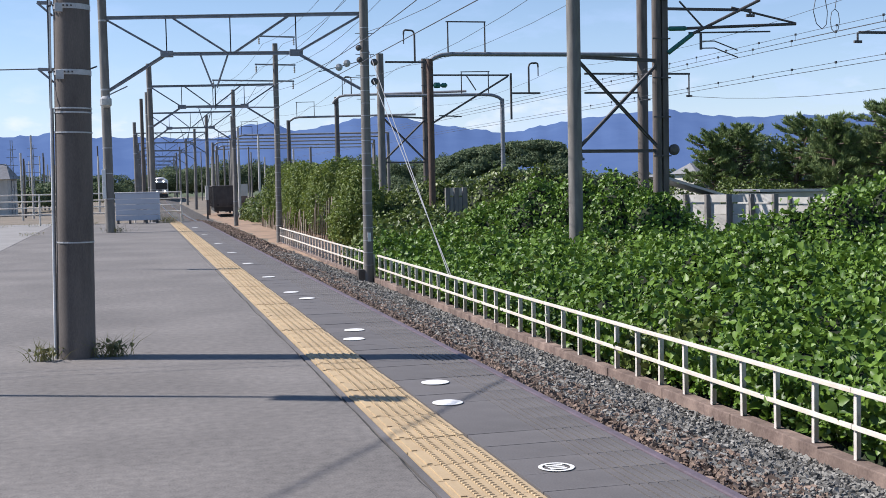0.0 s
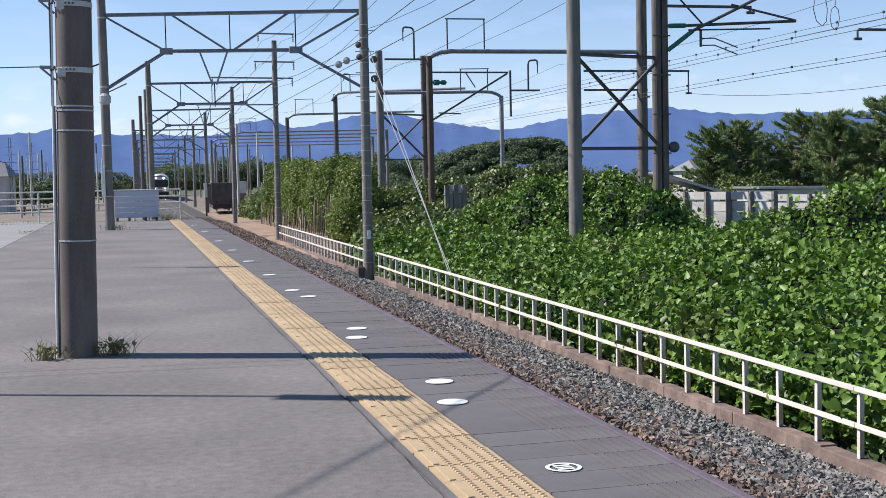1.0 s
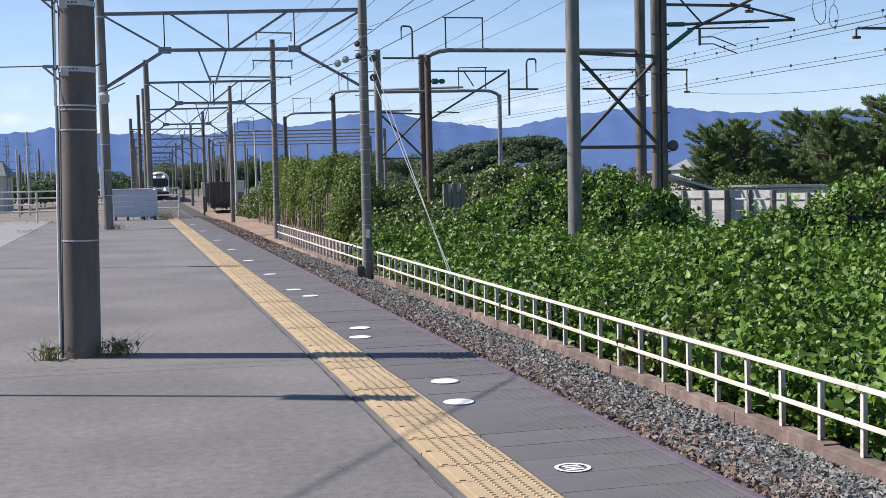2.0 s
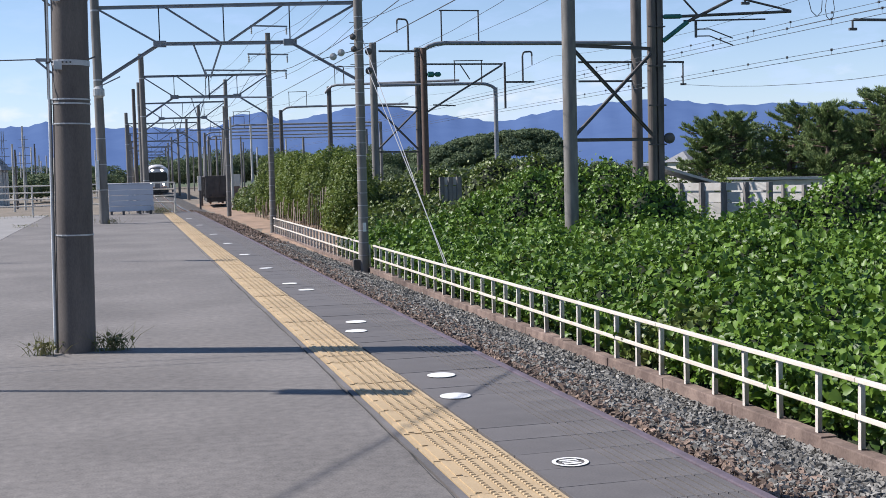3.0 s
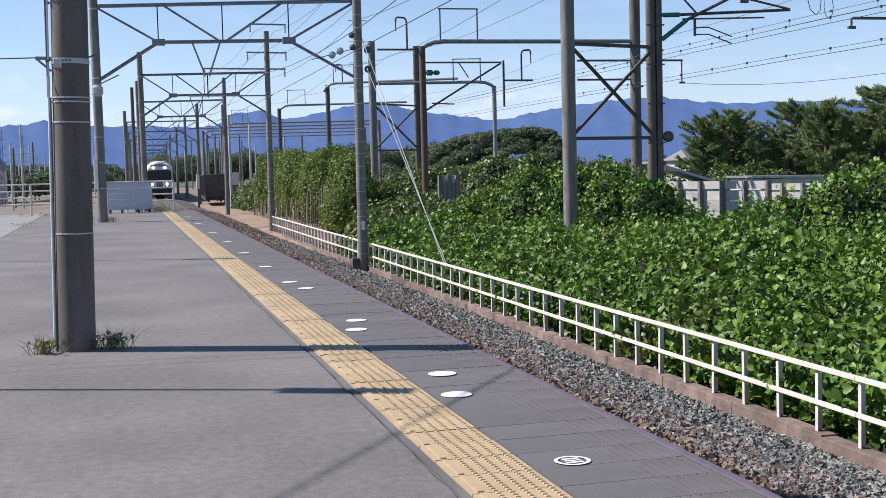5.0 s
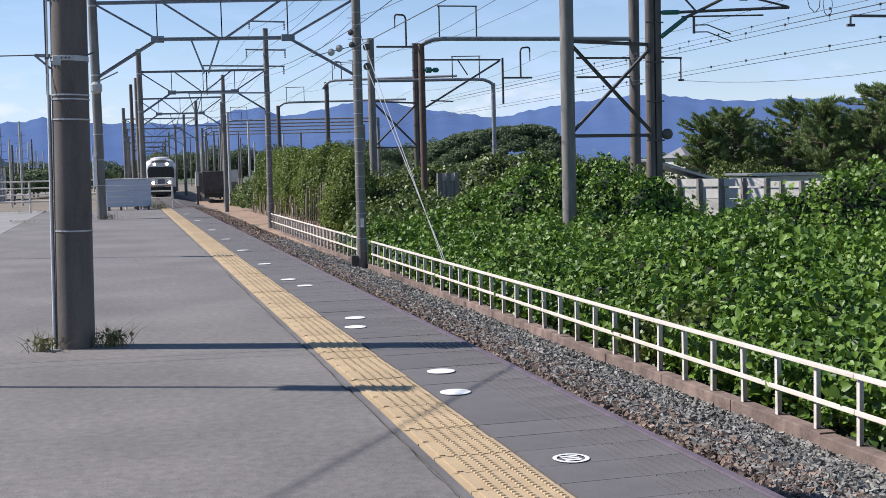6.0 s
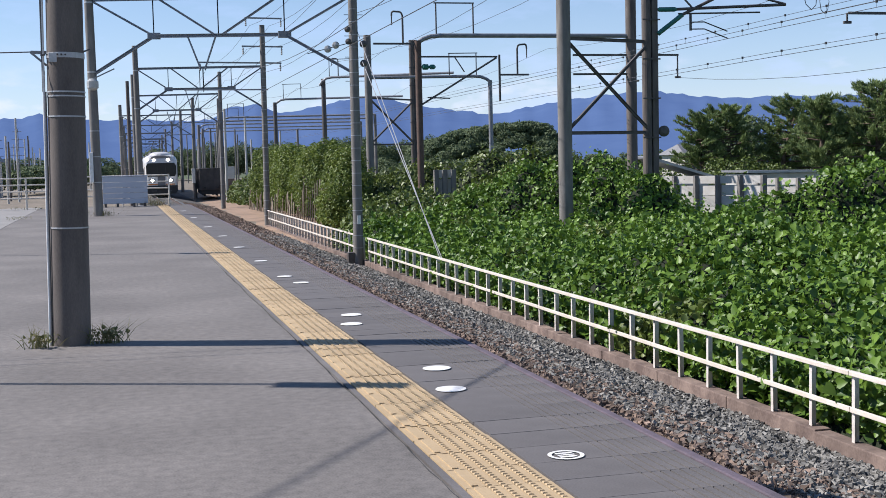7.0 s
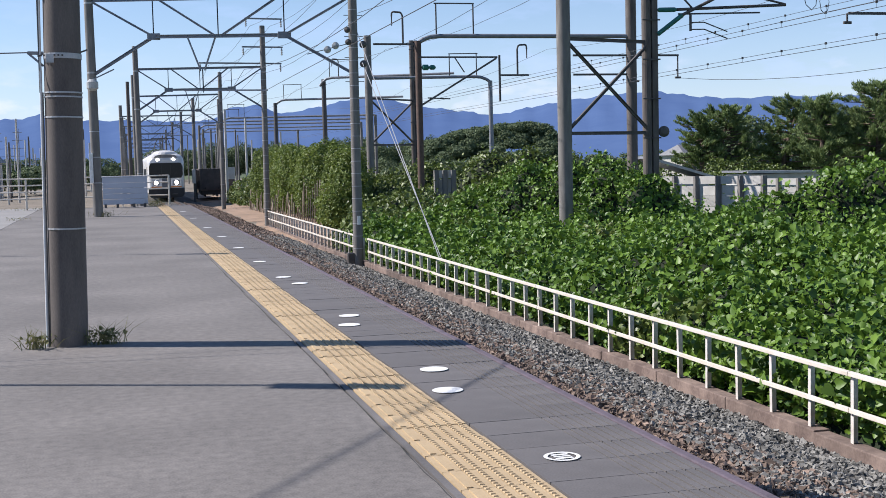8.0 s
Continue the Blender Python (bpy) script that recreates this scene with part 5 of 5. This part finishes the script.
# ---- hills and sky line ----
def hills():
    az = [-30, -15, -5.6, -4.2, -3.2, -1.7, 0, 1.5, 3.0, 4.3, 5.1, 6.4, 7.5, 9.0, 10.6, 12.2, 14.1, 15.9, 17.5, 19.1, 21.2, 22.8, 24.9, 26.7, 28.7, 30.4, 32.4, 45, 60]
    el = [2.0, 2.2, 2.3, 2.33, 2.53, 2.24, 2.22, 2.2, 2.13, 2.16, 2.7, 2.86, 2.4, 2.64, 2.98, 3.03, 2.6, 2.35, 2.12, 2.43, 2.74, 2.91, 3.03, 2.72, 2.55, 2.59, 2.52, 2.3, 2.0]
    bm = B()
    rows = []
    r = random.Random(6)
    for k in range(361):
        a = -30 + 90 * k / 360
        e = float(np.interp(a, az, el)) + 0.035 * math.sin(a * 5.1) + 0.02 * math.sin(a * 13) + r.uniform(-0.012, 0.012)
        col = []
        for q in range(7):
            u = q / 6
            d = 3300 + 1000 * u
            z = -20 + (math.tan(radians(e)) * 4300 + 20) * (u ** 0.8) * (1 + (0.02 * math.sin(a * 3.7 + q * 1.7) if 0 < q < 6 else 0))
            col.append(bm.verts.new((d * math.sin(radians(a)), d * math.cos(radians(a)), z)))
        rows.append(col)
    for a, b in zip(rows, rows[1:]):
        for q in range(6):
            bm.faces.new((a[q], b[q], b[q + 1], a[q + 1]))
    # distance haze is painted into the hills' blue colours
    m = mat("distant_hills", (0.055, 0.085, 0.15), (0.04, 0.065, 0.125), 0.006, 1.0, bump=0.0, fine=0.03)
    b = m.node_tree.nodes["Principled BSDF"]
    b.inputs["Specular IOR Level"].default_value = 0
    # a faint blue glow adds to the painted haze
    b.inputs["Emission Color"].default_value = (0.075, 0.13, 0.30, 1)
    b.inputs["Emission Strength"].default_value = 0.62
    tagged(part("backdrop", bm, m, smooth=True), "long range of forested hills with haze painted in as blue glow", "hills", kind="structure")


hills()


# ---- weeds in the paving ----
def weeds(x, y, spread, n, h, seed, label):
    r = np.random.default_rng(seed)
    p = np.stack([x + r.normal(0, spread, n), y + r.normal(0, spread * 0.5, n), np.zeros(n)], 1)
    hh = h * r.uniform(0.3, 1.2, n)
    p[:, 2] = hh * 0.38
    v, f = [], []
    d = r.normal(0, 0.75, (n, 2))
    for i in range(n):
        b = np.array([p[i, 0], p[i, 1], -0.005])
        t = b + np.array([d[i, 0] * hh[i], d[i, 1] * hh[i], hh[i]])
        m = (b + t) / 2 + np.array([-d[i, 0], -d[i, 1], 0.3]) * 0.15 * hh[i]
        s = np.array([0.0032, 0.002, 0])
        k = len(v)
        v += [b - s, b + s, m + s, m - s, t]
        f += [(k, k + 1, k + 2), (k, k + 2, k + 3), (k + 3, k + 2, k + 4)]
    lv, lf = scatter(p + r.normal(0, 0.03, (n, 3)) * np.array([1, 1, 0.5]) + np.array([0, 0, 0.03]), np.tile([0, -0.3, 1.0], (n, 1)), r.uniform(0.02, 0.05, n), r)
    ob = raw_mesh("weed_tuft", np.concatenate([np.array(v), lv]), np.concatenate([np.array(f), lf + len(v)]), [WEED])
    tagged(ob, label, "weeds", kind="stuff")


weeds(-0.86, 12.05, 0.08, 45, 0.22, 1, "dry straggling weeds at the foot of the pole")
weeds(-0.24, 12.1, 0.085, 80, 0.22, 2, "dark green weeds at the foot of the pole")
weeds(-0.55, 44.5, 0.2, 60, 0.3, 3, "weeds at the foot of a gantry pole")
weeds(1.5, 54.6, 0.25, 120, 0.42, 4, "dry grass tuft at the platform end")
weeds(-3.4, 44.0, 0.25, 25, 0.14, 5, "dry grass along a paving joint")
for k in range(8):
    weeds(-12 + k * 1.6, 54.8, 0.6, 25, 0.12, 20 + k, "dry grass along the platform end")


# ---- cracks and patched seams in the asphalt ----
def crack(points, w, label):
    r = random.Random(len(points) * 7 + int(points[0][1] * 10))
    bm = B()
    out = []
    for (x0, y0), (x1, y1) in zip(points, points[1:]):
        for k in range(14):
            u = k / 14
            out.append((x0 + (x1 - x0) * u + r.uniform(-2, 2) * w, y0 + (y1 - y0) * u + r.uniform(-2, 2) * w))
    rows = []
    for i, (x, y) in enumerate(out):
        a, b = out[max(i - 1, 0)], out[min(i + 1, len(out) - 1)]
        d = Vector((b[0] - a[0], b[1] - a[1], 0)).normalized()
        h = w * r.uniform(0.25, 1.0)
        rows.append([bm.verts.new((x - d.y * s * h, y + d.x * s * h, 0.0)) for s in (-1, 1)])
    for a, b in zip(rows, rows[1:]):
        bm.faces.new((a[0], a[1], b[1], b[0]))
    ob = part("paving_crack", bm, JOINT)
    ob.location.z = 0.004
    tagged(ob, label, "crack", kind="structure")


crack([(1.48, 4.0), (1.475, 7.0), (1.482, 12.0), (1.48, 20.0)], 0.006, "tarred seam beside the tactile strip")
crack([(-3.3, 11.4), (-1.6, 10.9), (-0.9, 11.0)], 0.004, "thin crack in the asphalt")
crack([(-3.0, 31.0), (-0.5, 30.6), (1.4, 30.8)], 0.01, "thin seam across the asphalt")
crack([(-3.0, 19.5), (0.2, 19.2), (1.4, 19.4)], 0.006, "thin seam across the asphalt")


# ---- the train ----
T_WHITE = mat("train_white", (0.72, 0.70, 0.68), (0.60, 0.58, 0.56), 1.5, 0.3, 0.1, 0.05)
T_DARK = mat("train_window", (0.010, 0.009, 0.010), (0.006, 0.006, 0.007), 3, 0.3, 0.0, 0.0)
T_GREY = mat("train_grey", (0.22, 0.21, 0.21), (0.15, 0.145, 0.145), 2, 0.5, 0.3, 0.1)
T_BAND = mat("train_orange_band", (0.62, 0.22, 0.05), (0.5, 0.17, 0.04), 3, 0.35)
LAMP = glow_mat("headlamp", (1.0, 0.97, 0.88), 14.0)


def outline(w, z0, z1, r, n=6):
    """Half of a car's cross section from the sill up to the roof's crown."""
    pts = [(w, z0), (w, z1 - 0.75)]
    for k in range(1, n + 1):
        a = k / n * math.pi / 2
        pts.append((w * math.cos(a) ** 0.62, z1 - 0.75 + 0.75 * math.sin(a) ** 0.9))
    return pts


def shell(bm, sections):
    """A skin through cross sections; each: (y, half width, sill, crown)."""
    rings = []
    for yy, w, z0, z1 in sections:
        half = outline(w, z0, z1, 0.5)
        ring = half + [(-x, z) for x, z in half[-2::-1]]
        rings.append([bm.verts.new((x, yy, z)) for x, z in ring])
    for a, b in zip(rings, rings[1:]):
        for k in range(len(a) - 1):
            bm.faces.new((a[k], a[k + 1], b[k + 1], b[k]))
    bm.faces.new(rings[0])
    bm.faces.new(rings[-1][::-1])
    return bm


def face_plate(points, y0, y1):
    """A flat-faced block with the outline of points (x, z), its front at y0."""
    bm = B()
    front, back = [[bm.verts.new((x, y, z)) for x, z in points] for y in (y0, y1)]
    bm.faces.new(front)
    bm.faces.new(back[::-1])
    n = len(points)
    for k in range(n):
        bm.faces.new((front[k], back[k], back[(k + 1) % n], front[(k + 1) % n]))
    bmesh.ops.bevel(bm, geom=[e for e in bm.edges if all(v in front for v in e.verts)], offset=0.02, segments=2, affect="EDGES")
    return bm


def train():
    """A three-car electric train; its nose looks towards -y at the origin, heights above the rail heads."""
    t = thing("train", "white electric train with a dark windscreen and lit headlamps", "train")
    nose = part("cab", shell(B(), [(0.0, 1.18, 0.75, 3.25), (0.10, 1.32, 0.62, 3.52), (0.30, 1.40, 0.6, 3.72), (0.7, 1.46, 0.6, 3.84), (1.3, 1.475, 0.6, 3.88), (2.6, 1.475, 0.6, 3.88)]), T_WHITE, t, "white cab with a rounded roof")
    part("windscreen", face_plate([(-1.20, 1.80), (1.20, 1.80), (1.33, 2.05), (1.33, 2.75), (1.18, 3.02), (-1.18, 3.02), (-1.33, 2.75), (-1.33, 2.05)], -0.05, 0.3), T_DARK, nose, "dark wraparound windscreen")
    for x in (-0.36, 0.36):
        part("pillar", box(B(), x - 0.025, x + 0.025, -0.07, -0.045, 1.85, 2.98), T_UNDER, nose)
    for x0, x1 in ((-0.9, -0.5), (0.5, 0.9)):
        part("wiper", bar(B(), (x0, -0.075, 1.82), (x1, -0.075, 2.35), 0.02, 0.03), T_UNDER, nose, "black wiper arm")
    part("gangway_door", face_plate([(-0.34, 0.72), (0.34, 0.72), (0.34, 1.78), (-0.34, 1.78)], -0.035, 0.1), T_GREY, nose, "dark grey gangway door")
    part("skirt", face_plate([(-1.20, 0.22), (1.20, 0.22), (1.42, 0.45), (1.42, 0.98), (-1.42, 0.98), (-1.42, 0.45)], -0.06, 0.45), T_UNDER, nose, "dark grey skirt")
    part("coupler", tube(box(B(), -0.2, 0.2, -0.35, 0.2, 0.62, 0.95, 0.03), (0, -0.5, 0.78), (0, 0.1, 0.78), 0.12), T_UNDER, nose, "dark coupler")
    for x0, x1 in ((-1.2, -0.36), (0.36, 1.2)):
        part("front_band", box(B(), x0, x1, -0.03, 0.06, 1.03, 1.13), T_BAND, nose, "thin orange band")
    for x in (-0.66, 0.66):
        part("step", bar(B(), (x - 0.2, -0.12, 0.5), (x + 0.2, -0.12, 0.5), 0.12, 0.04), T_GREY, nose, "small steel step")
    part("roof_visor", face_plate([(-0.95, 3.42), (0.95, 3.42), (0.8, 3.60), (0.4, 3.70), (-0.4, 3.70), (-0.8, 3.60)], 0.06, 0.6), T_GREY, nose, "grey roof visor")
    for s in (-1, 1):
        h = part("headlamp", lathe(B(), (s * 0.80, -0.06, 1.42), [(0.12, -0.02), (0.15, 0.02), (0.15, 0.12)], 16, "Y"), LAMP, nose, "lit round headlamp")
        part("lamp_housing", box(B(), s * 0.80 - 0.26, s * 0.80 + 0.26, -0.035, 0.08, 1.24, 1.6, 0.05), T_GREY, nose)
        part("upper_headlamp", lathe(B(), (s * 0.62, 0.04, 3.27), [(0.10, -0.05), (0.14, 0.0), (0.14, 0.12)], 16, "Y"), LAMP, nose, "lit upper headlamp")
        part("cab_window", box(B(), s * 1.45 - 0.03, s * 1.45 + 0.03, 0.8, 1.5, 1.85, 2.7), T_DARK, nose, "dark cab side window")
        part("cab_door", box(B(), s * 1.47 - 0.015, s * 1.47 + 0.015, 1.7, 2.35, 0.8, 2.75), T_WHITE, nose)
    for c in range(3):
        y0 = 2.6 if c == 0 else c * 21.3
        y1 = c * 21.3 + 20.8
        car = part("car", shell(B(), [(y0, 1.475, 0.6, 3.88), (y1, 1.475, 0.6, 3.88)]), T_WHITE, t, "white steel passenger car body")
        for s in (-1, 1):
            part("band", box(B(), s * 1.478 - 0.006, s * 1.478 + 0.006, y0, y1, 1.05, 1.25), T_BAND, car, "orange band")
            for k in range(9):
                yy = c * 21.3 + 4.2 + k * 1.8
                part("window", box(B(), s * 1.472 - 0.014, s * 1.472 + 0.014, yy, yy + 1.4, 1.65, 2.55), T_DARK, car, "dark side window")
        part("underframe", box(B(), -1.25, 1.25, c * 21.3 + 5.5, c * 21.3 + 15, 0.28, 0.75, 0.05), T_UNDER, car)
        part("roof_unit", box(B(), -0.85, 0.85, c * 21.3 + 7, c * 21.3 + 13, 3.76, 4.12, 0.12), T_GREY, car, "grey air-conditioning unit")
        for b in (3.0, 17.0):
            bogie = part("bogie", box(B(), -1.0, 1.0, c * 21.3 + b - 1.5, c * 21.3 + b + 1.5, 0.35, 0.6, 0.05), T_UNDER, t)
            for a in (-1.05, 1.05):
                for s in (-1, 1):
                    part("wheel", lathe(B(), (s * 0.567, c * 21.3 + b + a, 0.43), [(0.40, -0.07), (0.43, -0.06), (0.43, 0.06), (0.40, 0.07)], 24, "X"), RAIL, bogie)
    bm = B()
    for s in (-0.7, 0.7):
        tube(bm, (s, 6.0, 3.9), (s * 0.9, 7.1, 4.6), 0.035)
        tube(bm, (s * 0.9, 7.1, 4.6), (s * 0.6, 6.0, 5.1), 0.03)
    box(bm, -0.95, 0.95, 5.85, 6.1, 5.1, 5.16)
    box(bm, -0.8, 0.8, 5.5, 6.6, 3.84, 4.0)
    part("pantograph", bm, T_UNDER, t, "raised dark pantograph")
    part("front_apron", lathe(B(), (0, 1.3, 3.74), [(1.0, 0), (0.92, 0.14), (0.7, 0.24), (0.35, 0.30), (0.05, 0.31)], 20), T_WHITE, t, "low rounded roof fairing")
    return t


TRAIN = train()


# ---- pieces of the platform ----
paving(PLATFORM)


# ---- what moves ----
def motions():
    way = [(0.0, 231.2), (1.0, 208.7), (2.0, 186.0), (3.0, 165.0), (4.5, 145.5), (6.0, 126.5), (7.0, 113.4), (8.0, 100.7)]
    rows = []
    for t, y in way:
        turn = math.degrees(math.atan2(track_x(y + 20) - track_x(y), 20))
        rows.append((t, pose(track_x(y), y, track_z(y), 0, 0, -turn)))
    walk(TRAIN, rows)


motions()
